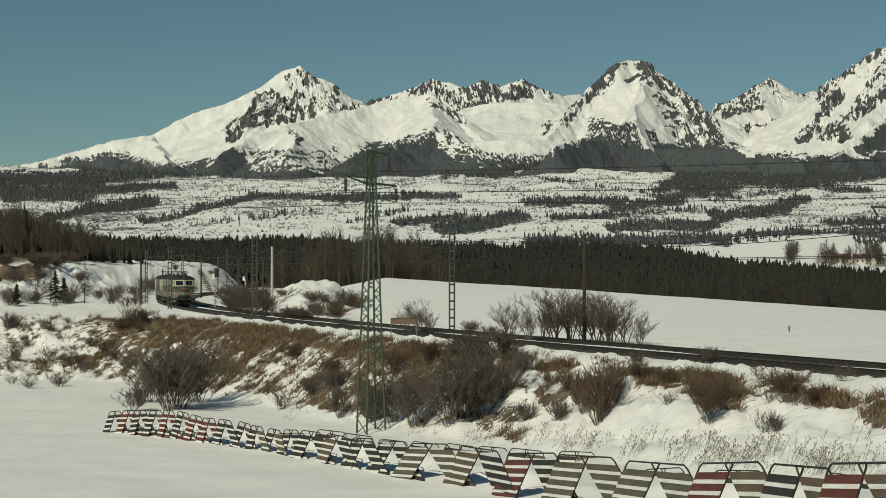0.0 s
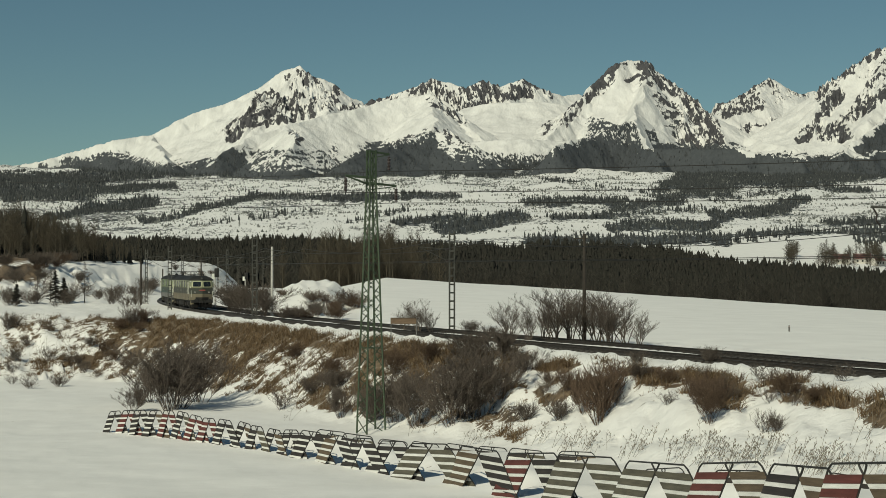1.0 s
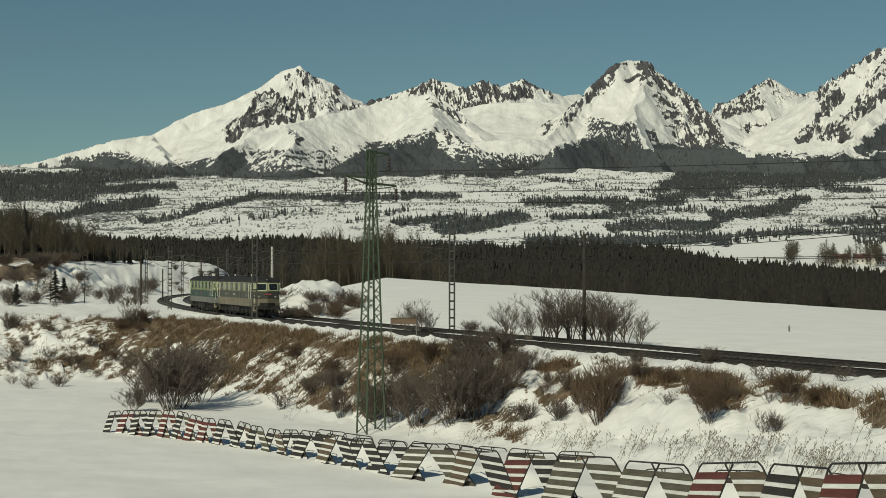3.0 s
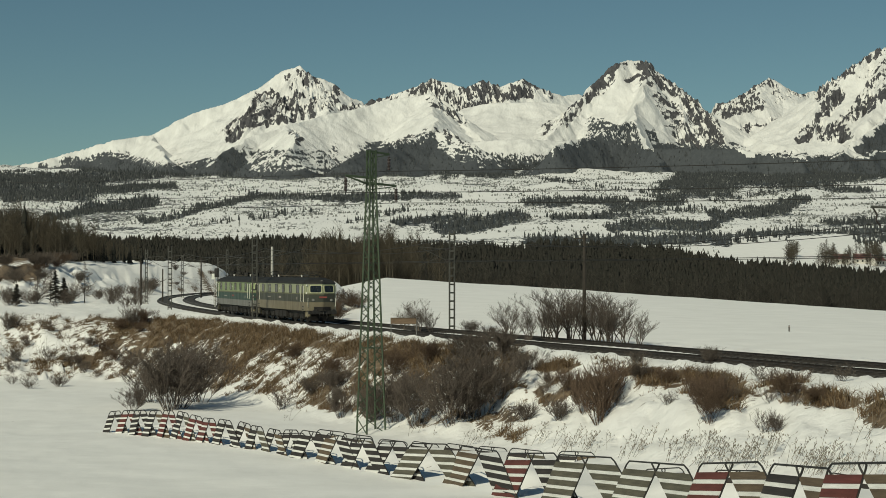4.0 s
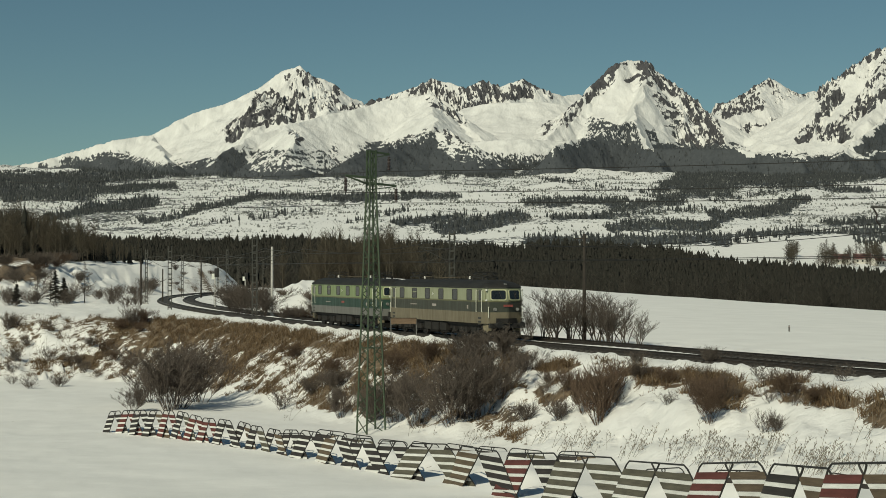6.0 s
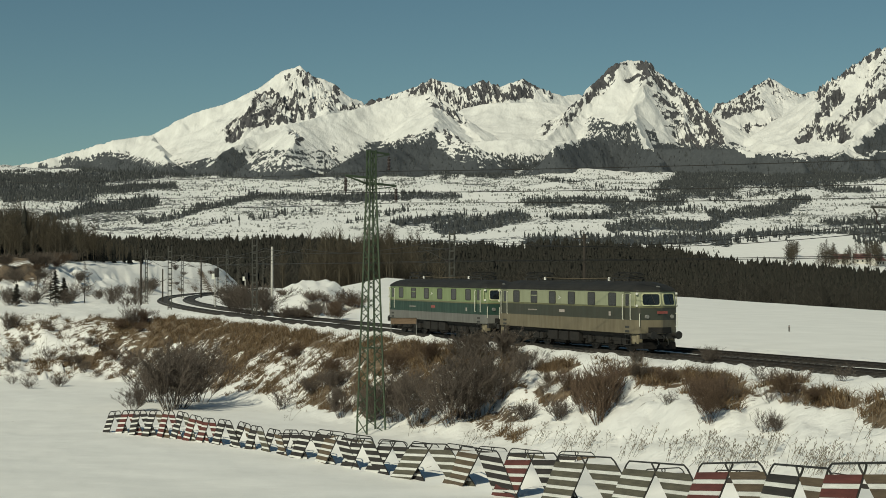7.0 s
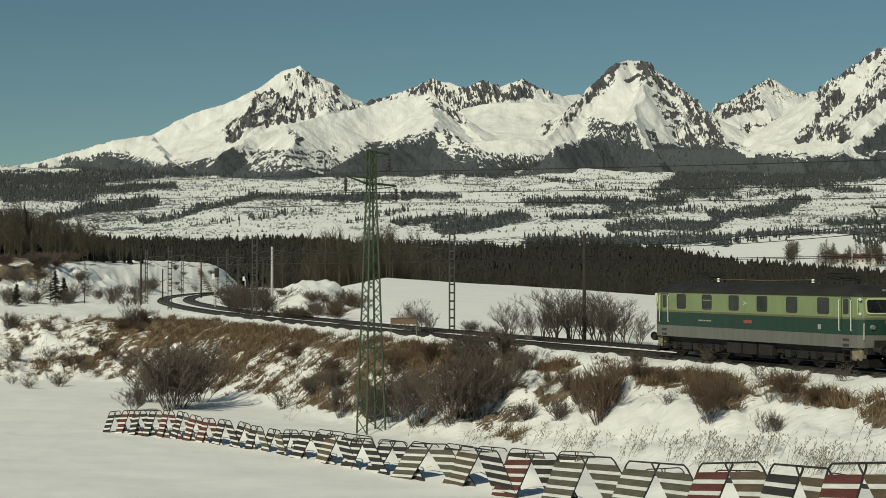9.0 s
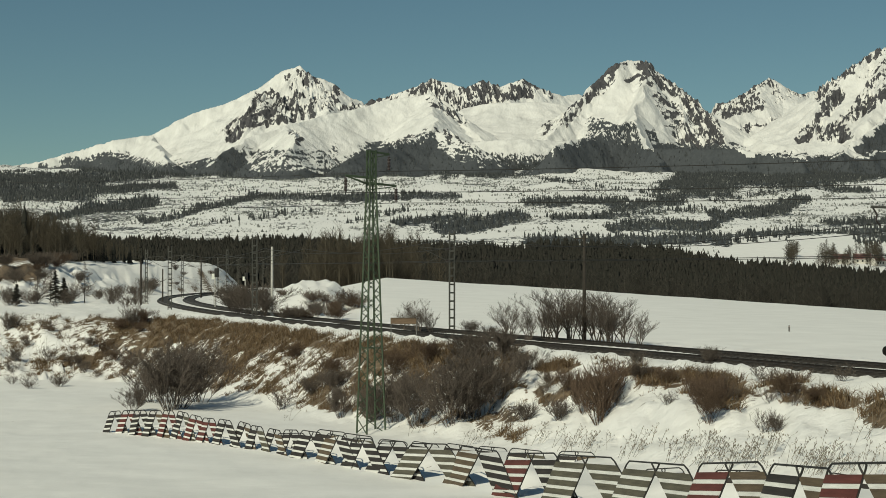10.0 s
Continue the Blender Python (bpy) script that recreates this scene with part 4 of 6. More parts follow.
        bogie = P("bogie_frame", bm, M_UNDER, loco, "oily black three-axle bogie")
        for k in (-1.95, 0.0, 1.95):
            for yy in (-1.15, 1.15):
                bm = bmesh.new()
                box(bm, bx + k - 0.2, bx + k + 0.2, yy - 0.12, yy + 0.12, 0.42, 0.82, 0.05)
                for g in (-0.42, 0.42):
                    for j in range(4):
                        bmesh.ops.create_cone(bm, segments=8, cap_ends=True, radius1=0.09, radius2=0.09, depth=0.04, matrix=pose(bx + k + g, yy, 0.56 + j * 0.075))
                P("axle_box", bm, M_UNDER, bogie)
            bm = bmesh.new()
            for yy in (-0.7535, 0.7535):
                sg = 1 if yy > 0 else -1
                bmesh.ops.create_cone(bm, segments=24, cap_ends=True, radius1=0.625, radius2=0.625, depth=0.13, matrix=pose(0, yy, 0, 90))
                bmesh.ops.create_cone(bm, segments=24, cap_ends=True, radius1=0.655, radius2=0.655, depth=0.03, matrix=pose(0, yy - sg * 0.07, 0, 90))
                for a in range(6):
                    box(bm, -0.04, 0.04, yy + sg * 0.06, yy + sg * 0.085, 0.15, 0.5, m=pose(0, 0, 0, 0, a * 60, 0))
            bmesh.ops.create_cone(bm, segments=12, cap_ends=True, radius1=0.09, radius2=0.09, depth=1.6, matrix=pose(0, 0, 0, 90))
            P("wheelset", bm, M_WHEEL, loco, m=pose(bx + k, 0, 0.625))
    # roof gear
    for x0, x1, w in ((-2.6, -0.2, 0.75), (0.3, 2.4, 0.7)):
        bm = bmesh.new()
        box(bm, x0, x1, -w, w, 4.05, 4.2, 0.05)
        P("roof_hatch", bm, M_ROOF, loco)
    for k in range(6):
        bm = bmesh.new()
        box(bm, -6.1 + k * 0.22, -5.98 + k * 0.22, -1.2, -1.0, 3.88, 3.98)
        P("roof_louvre", bm, M_ROOF, loco)
    for x, yy in ((-3.8, -0.5), (4.0, -0.5)):
        bm = bmesh.new()
        for j in range(3):
            bmesh.ops.create_cone(bm, segments=12, cap_ends=True, radius1=0.085, radius2=0.06, depth=0.05, matrix=pose(x, yy, 4.24 + j * 0.07))
        P("roof_insulator", bm, M_WHITECER, loco, "white porcelain insulator")
    bm = bmesh.new()
    rod(bm, [(-4.2, -0.5, 4.3), (-3.8, -0.5, 4.36), (0.0, -0.5, 4.30), (4.0, -0.5, 4.36), (4.2, -0.5, 4.3)], 0.045)
    P("busbar", bm, M_BUSBAR, loco, "ochre roof busbar")
    for px in (-5.4, 5.4):
        bm = bmesh.new()
        for yy in (-0.55, 0.55):
            for xx in (-0.8, 0.8):
                bmesh.ops.create_cone(bm, segments=10, cap_ends=True, radius1=0.09, radius2=0.07, depth=0.24, matrix=pose(px + xx, yy, 4.2))
            bar(bm, (px - 1.0, yy, 4.34), (px + 1.0, yy, 4.34), 0.07)
        for xx in (-0.9, 0.9):
            bar(bm, (px + xx, -0.6, 4.34), (px + xx, 0.6, 4.34), 0.06)
        pan = P("pantograph", bm, M_DARKSTEEL, loco, "folded dark steel pantograph")
        bm = bmesh.new()
        for yy in (-0.6, 0.6):
            bar(bm, (px - 0.9, yy * 0.9, 4.38), (px + 1.1, yy * 0.6, 4.56), 0.045, sides=6)
            bar(bm, (px + 0.9, yy * 0.9, 4.38), (px - 1.1, yy * 0.6, 4.56), 0.045, sides=6)
            bar(bm, (px + 1.1, yy * 0.6, 4.56), (px + 0.1, yy * 0.5, 4.66), 0.035, sides=6)
            bar(bm, (px - 1.1, yy * 0.6, 4.56), (px - 0.1, yy * 0.5, 4.66), 0.035, sides=6)
        P("pantograph_arm", bm, M_DARKSTEEL, pan)
        bm = bmesh.new()
        for xx in (-0.16, 0.16):
            rod(bm, [(px + xx, -0.95, 4.6), (px + xx, -0.65, 4.7), (px + xx, 0.65, 4.7), (px + xx, 0.95, 4.6)], 0.05)
        P("collector_head", bm, M_DARKSTEEL, pan)
    return loco


M_OLIVE = worn("olive_lining", (0.10, 0.10, 0.05), (0.15, 0.15, 0.08), 3, 0.5)
M_WHITEPAINT = worn("white_paint", (0.6, 0.62, 0.55), (0.75, 0.76, 0.7), 6, 0.5)
M_DUST = worn("dusty_panel", (0.25, 0.22, 0.2), (0.4, 0.36, 0.33), 6, 0.7)
M_BUSBAR = worn("ochre_copper_bar", (0.09, 0.07, 0.045), (0.16, 0.125, 0.08), 5, 0.6)
M_PILOT = worn("beige_dusty_plate", (0.13, 0.11, 0.07), (0.26, 0.225, 0.15), 2.5, 0.75)
LEAD_LOW = coat("dusty_beige_band", (0.165, 0.142, 0.092), (0.075, 0.060, 0.040), 0.7)
LEAD_MID = coat("dusty_dark_green", (0.034, 0.040, 0.029), (0.063, 0.052, 0.038), 0.5)
LEAD_TOP = coat("faded_pale_green", (0.265, 0.285, 0.185), (0.16, 0.165, 0.11), 0.4)
REAR_LOW = coat("dull_grey_band", (0.139, 0.139, 0.128), (0.071, 0.067, 0.059), 0.5)
REAR_MID = coat("fir_green_band", (0.012, 0.044, 0.031), (0.030, 0.036, 0.029), 0.5)
REAR_TOP = coat("fresh_lime_green", (0.197, 0.252, 0.122), (0.113, 0.134, 0.071), 0.4)
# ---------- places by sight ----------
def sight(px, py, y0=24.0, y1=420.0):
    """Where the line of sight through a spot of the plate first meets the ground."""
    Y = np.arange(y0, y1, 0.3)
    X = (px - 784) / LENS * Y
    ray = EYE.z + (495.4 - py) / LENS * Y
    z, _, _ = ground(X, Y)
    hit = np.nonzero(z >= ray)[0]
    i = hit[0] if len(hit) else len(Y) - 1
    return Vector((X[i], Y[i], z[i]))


def s_at(px, off):
    """How far back along the line a thing at that offset stands on the line of sight px."""
    s = np.arange(-60, 175, 0.5)
    h = np.interp(s, S, HEAD)
    x, y = np.interp(s, S, LX) - off * np.sin(h), np.interp(s, S, LY) + off * np.cos(h)
    return float(s[np.argmin(np.abs(784 + LENS * x / y - px))])


near_track = build_track(0.0, "railway track of rusty rails on dark ballast, in the snow")
far_track = build_track(-4.3, "second railway track beyond the first, half covered by snow")

# ---------- lattice power tower in the meadow ----------
def power_tower(base, h=16.5):
    t = thing("power_tower", "green painted lattice steel power line tower", "power tower", pose(base.x, base.y, base.z, 0, 0, 31))
    wb, wt = 0.615, 0.19
    half = lambda z: wb + (wt - wb) * min(1, z / (h * 0.9))
    corners = ((-1, -1), (1, -1), (1, 1), (-1, 1))
    for cx, cy in corners:
        bm = bmesh.new()
        zs = [-0.5, h * 0.45, h * 0.9, h]
        for a, b in zip(zs, zs[1:]):
            bar(bm, (cx * half(a), cy * half(a), a), (cx * half(b), cy * half(b), b), 0.09)
        part("leg", bm, M_GREENSTEEL, t)
    z, flip = 0.0, False
    while z < h - 0.3:
        step = max(0.52, half(z) * 1.35)
        z1 = min(h, z + step)
        a, b = half(z), half(z1)
        for (ax, ay), (bx, by) in zip(corners, corners[1:] + corners[:1]):
            p, q = ((ax * a, ay * a, z), (bx * b, by * b, z1)) if flip else ((bx * a, by * a, z), (ax * b, ay * b, z1))
            bm = bmesh.new()
            bar(bm, p, q, 0.04)
            part("bracing_bar", bm, M_GREENSTEEL, t)
        z, flip = z1, not flip
    for z in (h * 0.30, h * 0.62, 14.45):
        a = half(z)
        for (ax, ay), (bx, by) in zip(corners, corners[1:] + corners[:1]):
            bm = bmesh.new()
            bar(bm, (ax * a, ay * a, z), (bx * a, by * a, z), 0.045)
            part("tie_bar", bm, M_GREENSTEEL, t)
    arms = [(-1.68, 14.72), (1.66, 14.45), (1.18, 16.3)]
    ends = []
    for x, z in arms:
        bm = bmesh.new()
        k = 1 if x > 0 else -1
        for y in (-wt, wt):
            bar(bm, (-k * wt, y, z + 0.12), (x, 0, z + (0.25 if x < 0 else 0.0)), 0.10)
            bar(bm, (k * wt * 0.5, y, z - 0.25), (x, 0, z + (0.22 if x < 0 else -0.03)), 0.055)
        arm = part("cross_arm", bm, M_GREENSTEEL, t)
        bm = bmesh.new()
        top = z + (0.2 if x < 0 else -0.05)
        bar(bm, (x, 0, top), (x, 0, top - 0.95), 0.03)
        for j in range(9):
            bmesh.ops.create_cone(bm, segments=10, cap_ends=True, radius1=0.115, radius2=0.08, depth=0.07, matrix=pose(x, 0, top - 0.16 - j * 0.085))
        part("insulator_string", bm, M_CERAMIC, arm, "dark brown insulator string")
        ends.append(t.matrix_basis @ Vector((x, 0, top - 0.95)))
    return ends


TOWER = sight(657, 766)
WIRE_ENDS = power_tower(TOWER)


def wire(name, label, a, b, sag, w=0.02, parent=None, n=24):
    cu = bpy.data.curves.new(name, "CURVE")
    cu.dimensions = "3D"
    cu.bevel_depth = w / 2
    cu.bevel_resolution = 0
    sp = cu.splines.new("POLY")
    sp.points.add(n)
    for i in range(n + 1):
        t = i / n
        p = a.lerp(b, t)
        sp.points[i].co = (p.x, p.y, p.z - 4 * sag * t * (1 - t), 1)
    cu.materials.append(M_WIRE)
    ob = new(name, cu)
    if parent:
        ob.parent = parent
    return tagged(ob, label, "wire")


for e, dz in zip(WIRE_ENDS, (0, 0, 0)):
    wire("power_line", "thin dark overhead power line wire", e, Vector((e.x + 78, 45, e.z + 0.6)), 0.75, 0.04)
    wire("power_line", "thin dark overhead power line wire", e, Vector((e.x - 70, e.y + 40, e.z + 3)), 0.9, 0.03)

# ---------- catenary masts and poles ----------
def lattice_mast(p, h, toward, label, w=0.46, arm=3.0, reach=1):
    """A two-channel battened mast with a bracket arm; toward: the direction of the arm in degrees."""
    m = thing("catenary_mast", label, "catenary mast", pose(p.x, p.y, p.z, 0, 0, toward), "catenary masts")
    for y in (-w / 2, w / 2):
        bm = bmesh.new()
        box(bm, y - 0.045, y + 0.045, -0.08, 0.08, -0.6, h)
        part("channel", bm, M_MAST, m)
    z = 0.4
    while z < h:
        bm = bmesh.new()
        box(bm, -w / 2 + 0.045, w / 2 - 0.045, -0.075, 0.075, z - 0.07, z + 0.07)
        part("batten", bm, M_MAST, m)
        z += 0.72
    bm = bmesh.new()
    box(bm, -0.35, 0.35, -0.4, 0.4, -0.7, 0.15, 0.03)
    part("footing", bm, M_CONCRETE, m)
    if arm:
        bm = bmesh.new()
        rod(bm, [(0.1, 0, 7.0), (arm, 0, 7.2)], 0.06)
        rod(bm, [(0.1, 0, 5.9), (arm, 0, 7.15)], 0.06)
        rod(bm, [(arm * 0.45, 0, 6.3), (arm + 0.1, 0, 5.6)], 0.045)
        part("bracket_arm", bm, M_MAST, m)
        bm = bmesh.new()
        for z0 in (7.02, 6.05):
            for j in range(4):
                bmesh.ops.create_cone(bm, segments=8, cap_ends=True, radius1=0.08, radius2=0.08, depth=0.05, matrix=pose(0.32 + j * 0.09, 0, z0, 0, 90, 0))
        part("bracket_insulator", bm, M_CERAMIC, m)
    return m


M_MAST = worn("weathered_mast_paint", (0.03, 0.031, 0.027), (0.085, 0.083, 0.072), 2, 0.75)

def place_mast(px, off, h, arm=3.0, w=0.46, label="weathered grey lattice catenary mast beside the railway"):
    s = s_at(px, off)
    p = on_line(s, off, -0.35)
    out = line_turn(s) + (90 if off < 0 else -90)
    return lattice_mast(p, h, out, label, w, arm)


place_mast(800, -7.4, 8.6)
place_mast(450, 3.1, 8.6)
place_mast(301, 3.1, 8.3)


def long_arm_mast(s, off, reach):
    p = on_line(s, off, -0.35)
    m = lattice_mast(p, 9.0, line_turn(s) + 90, "lattice catenary mast with a long bracket arm", 0.46, 0)
    bm = bmesh.new()
    rod(bm, [(0, 0, 8.25), (reach, 0, 8.25)], 0.12)
    rod(bm, [(0, 0, 9.0), (reach * 0.6, 0, 8.3)], 0.05)
    part("bracket_arm", bm, M_MAST, m)
    bm = bmesh.new()
    rod(bm, [(reach - 0.1, 0, 8.2), (reach - 0.35, 0, 7.9), (reach - 0.3, 0, 7.6), (reach - 0.55, 0, 7.35)], 0.09)
    part("bracket_insulator", bm, M_CERAMIC, m)
    bm = bmesh.new()
    rod(bm, [(reach - 0.6, 0, 7.4), (reach - 0.6, 0, 5.6)], 0.03)
    part("dropper", bm, M_WIRE, m)


long_arm_mast(-8.0, -7.4, 7.7)
for px, y, pyb, h in ((259, 232, 541, 8.2), (323, 285, 521, 8.0), (386, 330, 520, 8.0), (402, 250, 540, 8.5), (422, 380, 512, 8.0), (466, 400, 512, 8.0)):
    x = (px - 784) / LENS * y
    lattice_mast(Vector((x, y, min(ground_at(x, y), EYE.z + (495.4 - pyb) / LENS * y + 1.0))), h, 0, "slender lattice catenary mast beside the far curve", 0.3, 2.4)


def pole(px, y, top, label, mat, r=0.12, cross=False):
    x = (px - 784) / LENS * y
    z = ground_at(x, y)
    h = EYE.z + (495.4 - top) / LENS * y - z
    t = thing("utility_pole", label, "pole", pose(x, y, z))
    bm = bmesh.new()
    bar(bm, (0, 0, -0.6), (0, 0, h), 2 * r, sides=10, w2=1.5 * r)
    part("shaft", bm, mat, t)
    if cross:
        bm = bmesh.new()
        bar(bm, (-0.75, 0, h - 0.35), (0.25, 0, h - 0.3), 0.08)
        part("crosspiece", bm, mat, t)
        bm = bmesh.new()
        for xx in (-0.7, -0.3, 0.2):
            bmesh.ops.create_cone(bm, segments=8, cap_ends=True, radius1=0.05, radius2=0.035, depth=0.16, matrix=pose(xx, 0, h - 0.2))
        part("pin_insulator", bm, M_WHITECER, t)
    return t


pole(481.5, 168, 437, "pale concrete pole beside the railway", M_CONCRETE, 0.17)
pole(1034, 109, 414, "dark tarred wooden pole with a small crosspiece", M_WOODPOLE, 0.15, True)
pole(249.5, 225, 463, "dark wooden pole on the snow", M_WOODPOLE, 0.16)
pole(288, 250, 476, "dark wooden pole beside the curve", M_WOODPOLE, 0.14)
pole(356, 290, 455, "dark wooden pole beside the curve", M_WOODPOLE, 0.15)

# catenary over both tracks, span by span
SPANS = [-125, -66, -8, 40, 86, 136, 190, 240]
for off in (0.0, -4.3):
    for a, b in zip(SPANS, SPANS[1:]):
        pa, pb = on_line(a, off, 7.1), on_line(b, off, 7.1)
        wire("catenary_wire", "dark messenger wire over the railway", pa, pb, 0.75, 0.04, n=12)
        wire("contact_wire", "dark contact wire over the railway", on_line(a, off + 0.2, 5.55), on_line(b, off + 0.2, 5.55), 0.05, 0.035, n=6)

# ---------- signal, sign board, marker ----------
def signal(px, y, top, base, label):
    x = (px - 784) / LENS * y
    z = ground_at(x, y)
    h = EYE.z + (495.4 - top) / LENS * y - z
    t = thing("railway_signal", label, "railway signal", pose(x, y, z))
    bm = bmesh.new()
    bar(bm, (0, 0, -0.4), (0, 0, h - 0.4), 0.20, sides=10)
    part("post", bm, M_CONCRETE, t)
    bm = bmesh.new()
    box(bm, -0.1, 0.5, -0.16, 0.04, h - 1.25, h, 0.08)
    part("signal_head", bm, M_DARKSTEEL, t, "black signal head")
    bm = bmesh.new()
    for k in range(3):
        bmesh.ops.create_cone(bm, segments=14, cap_ends=True, radius1=0.12, radius2=0.11, depth=0.14, matrix=pose(0.2, -0.2, h - 0.25 - 0.36 * k, 90))
    part("lens_hood", bm, M_DARKSTEEL, t)
    bm = bmesh.new()
    box(bm, -0.5, -0.08, -0.06, 0.04, h - 1.55, h - 0.75, 0.02)
    part("identity_board", bm, M_WHITEPAINT, t, "white board")
    bm = bmesh.new()
    for k in range(6):
        bar(bm, (-0.2, 0.14, 0.6 + k * 0.5), (0.2, 0.14, 0.6 + k * 0.5), 0.03)
    bar(bm, (-0.2, 0.14, 0.2), (-0.2, 0.14, 3.6), 0.03)
    bar(bm, (0.2, 0.14, 0.2), (0.2, 0.14, 3.6), 0.03)
    part("ladder", bm, M_DARKSTEEL, t)


signal(381, 212, 475, 540, "black-headed railway signal on a pale post")
signal(434, 300, 483, 505, "small far railway signal on a pale post")

M_BOARD = worn("weathered_brown_board", (0.10, 0.065, 0.04), (0.19, 0.13, 0.085), 4, 0.8, stretch=(0.6, 3, 5))
M_DRYFRAME = worn("dark_frame_edge", (0.03, 0.025, 0.02), (0.06, 0.05, 0.04), 4, 0.8)

def sign_board():
    y = 113.0
    x0, x1 = (692 - 784) / LENS * y, (737 - 784) / LENS * y
    at = lambda py: EYE.z + (495.4 - py) / LENS * y
    t = thing("notice_board", "blank brown weathered board on two posts beside the railway", "sign", pose((x0 + x1) / 2, y, 0))
    w = (x1 - x0) / 2
    bm = bmesh.new()
    box(bm, -w, w, -0.03, 0.03, at(573.5), at(563.5), 0.01)
    b = part("board", bm, M_BOARD, t, "brown weathered board")
    bm = bmesh.new()
    box(bm, -w - 0.02, w + 0.02, -0.05, 0.05, at(563.5), at(562.6))
    part("top_edge", bm, M_DRYFRAME, b)
    for k in (-w, w):
        bm = bmesh.new()
        zg = ground_at((x0 + x1) / 2 + k, y)
        bar(bm, (k, 0.05, zg - 0.3), (k, 0.05, at(563)), 0.08, sides=8)
        part("post", bm, M_GREYSTEEL, t)


sign_board()

def marker(px, py, h, label):
    p = sight(px, py)
    t = thing("marker_post", label, "post", pose(*p))
    bm = bmesh.new()
    bar(bm, (0, 0, -0.2), (0, 0, h), 0.11, sides=8)
    part("shaft", bm, M_WOODPOLE, t)
    bm = bmesh.new()
    box(bm, -0.065, 0.065, -0.07, 0.07, h * 0.75, h * 0.9)
    part("collar", bm, M_DUST, t)


marker(1396, 587, 0.5, "short dark post standing in the snowy field")

# ---------- striped fence panels lined up in the snow ----------
M_BRD = {
    "dark": worn("dark_weathered_board", (0.012, 0.010, 0.010), (0.035, 0.029, 0.027), 3, 0.8, stretch=(0.5, 3, 4)),
    "grey": worn("grey_weathered_board", (0.06, 0.055, 0.04), (0.12, 0.11, 0.08), 3, 0.8, stretch=(0.5, 3, 4)),
    "red": worn("faded_red_board", (0.075, 0.017, 0.014), (0.13, 0.034, 0.028), 3, 0.8, stretch=(0.5, 3, 4)),
    "white": worn("weathered_white_board", (0.56, 0.56, 0.53), (0.80, 0.80, 0.77), 2.5, 0.8, stretch=(0.5, 3, 4)),
    "brown": worn("brown_weathered_board", (0.07, 0.048, 0.03), (0.13, 0.095, 0.06), 3, 0.8, stretch=(0.5, 3, 4)),
}
FENCE_LABEL = {"dark": "dark-boarded snow fence in tube frames, sunk in snow", "grey": "grey-boarded snow fence in tube frames, sunk in snow",
               "red": "red-boarded snow fence in tube frames, sunk in snow", "brown": "brown-boarded snow fence in tube frames, sunk in snow"}
def fence_unit(tone_a, tone_b, L, shear=0.24, inner=-0.06, broad=0.47, H=1.62):
    """Two board panels that lean against each other at the top and stand open below like the letter A; L: the unit's length."""
    t = thing("snow_fence", FENCE_LABEL[tone_a], "snow fence", group="row of snow fences")
    for k, tone in ((-1, tone_a), (1, tone_b)):
        x0 = lambda z: L * (inner + shear * (H - z))   # inner leg
        x1 = lambda z: L * (inner + broad + shear * (H - z))   # outer leg
        dy = lambda z: 0.04 * (H - z) * k   # the panels stand slightly apart below
        bm = bmesh.new()
        r = 0.10
        rod(bm, [(k * x0(-0.1), dy(-0.1), -0.1), (k * x0(H - r), dy(H - r), H - r), (k * (x0(H) + 0.4 * r), 0, H - 0.3 * r), (k * (x0(H) + r), 0, H), (k * (x1(H) - r), 0, H),
                 (k * (x1(H) - 0.3 * r), 0, H - 0.3 * r), (k * x1(H - r), dy(H - r), H - r), (k * x1(-0.1), dy(-0.1), -0.1)], 0.045, 6)
        panel = part("panel_frame", bm, M_DARKSTEEL, t, "dark bent steel tube frame")
        for n in range(5):
            z, h = H - 0.38 - n * 0.27, 0.170
            for name, a, b, y0, y1, mat, label in (("board", z, z + h, -0.030, -0.004, M_BRD[tone], ""), ("white_board", z - 0.097, z - 0.003, -0.024, -0.006, M_BRD["white"], "weathered white board")):
                bm = bmesh.new()
                q = [(k * x0(a), dy(a), a), (k * x1(a), dy(a), a), (k * x1(b), dy(b), b), (k * x0(b), dy(b), b)]
                v = [bm.verts.new((x, y + d, zz)) for d in (y0, y1) for x, y, zz in q]
                for f in ((0, 1, 2, 3), (7, 6, 5, 4), (0, 4, 5, 1), (1, 5, 6, 2), (2, 6, 7, 3), (3, 7, 4, 0)):
                    bm.faces.new([v[i] for i in f])
                bmesh.ops.recalc_face_normals(bm, faces=bm.faces)
                part(name, bm, mat, panel, label)
    return t


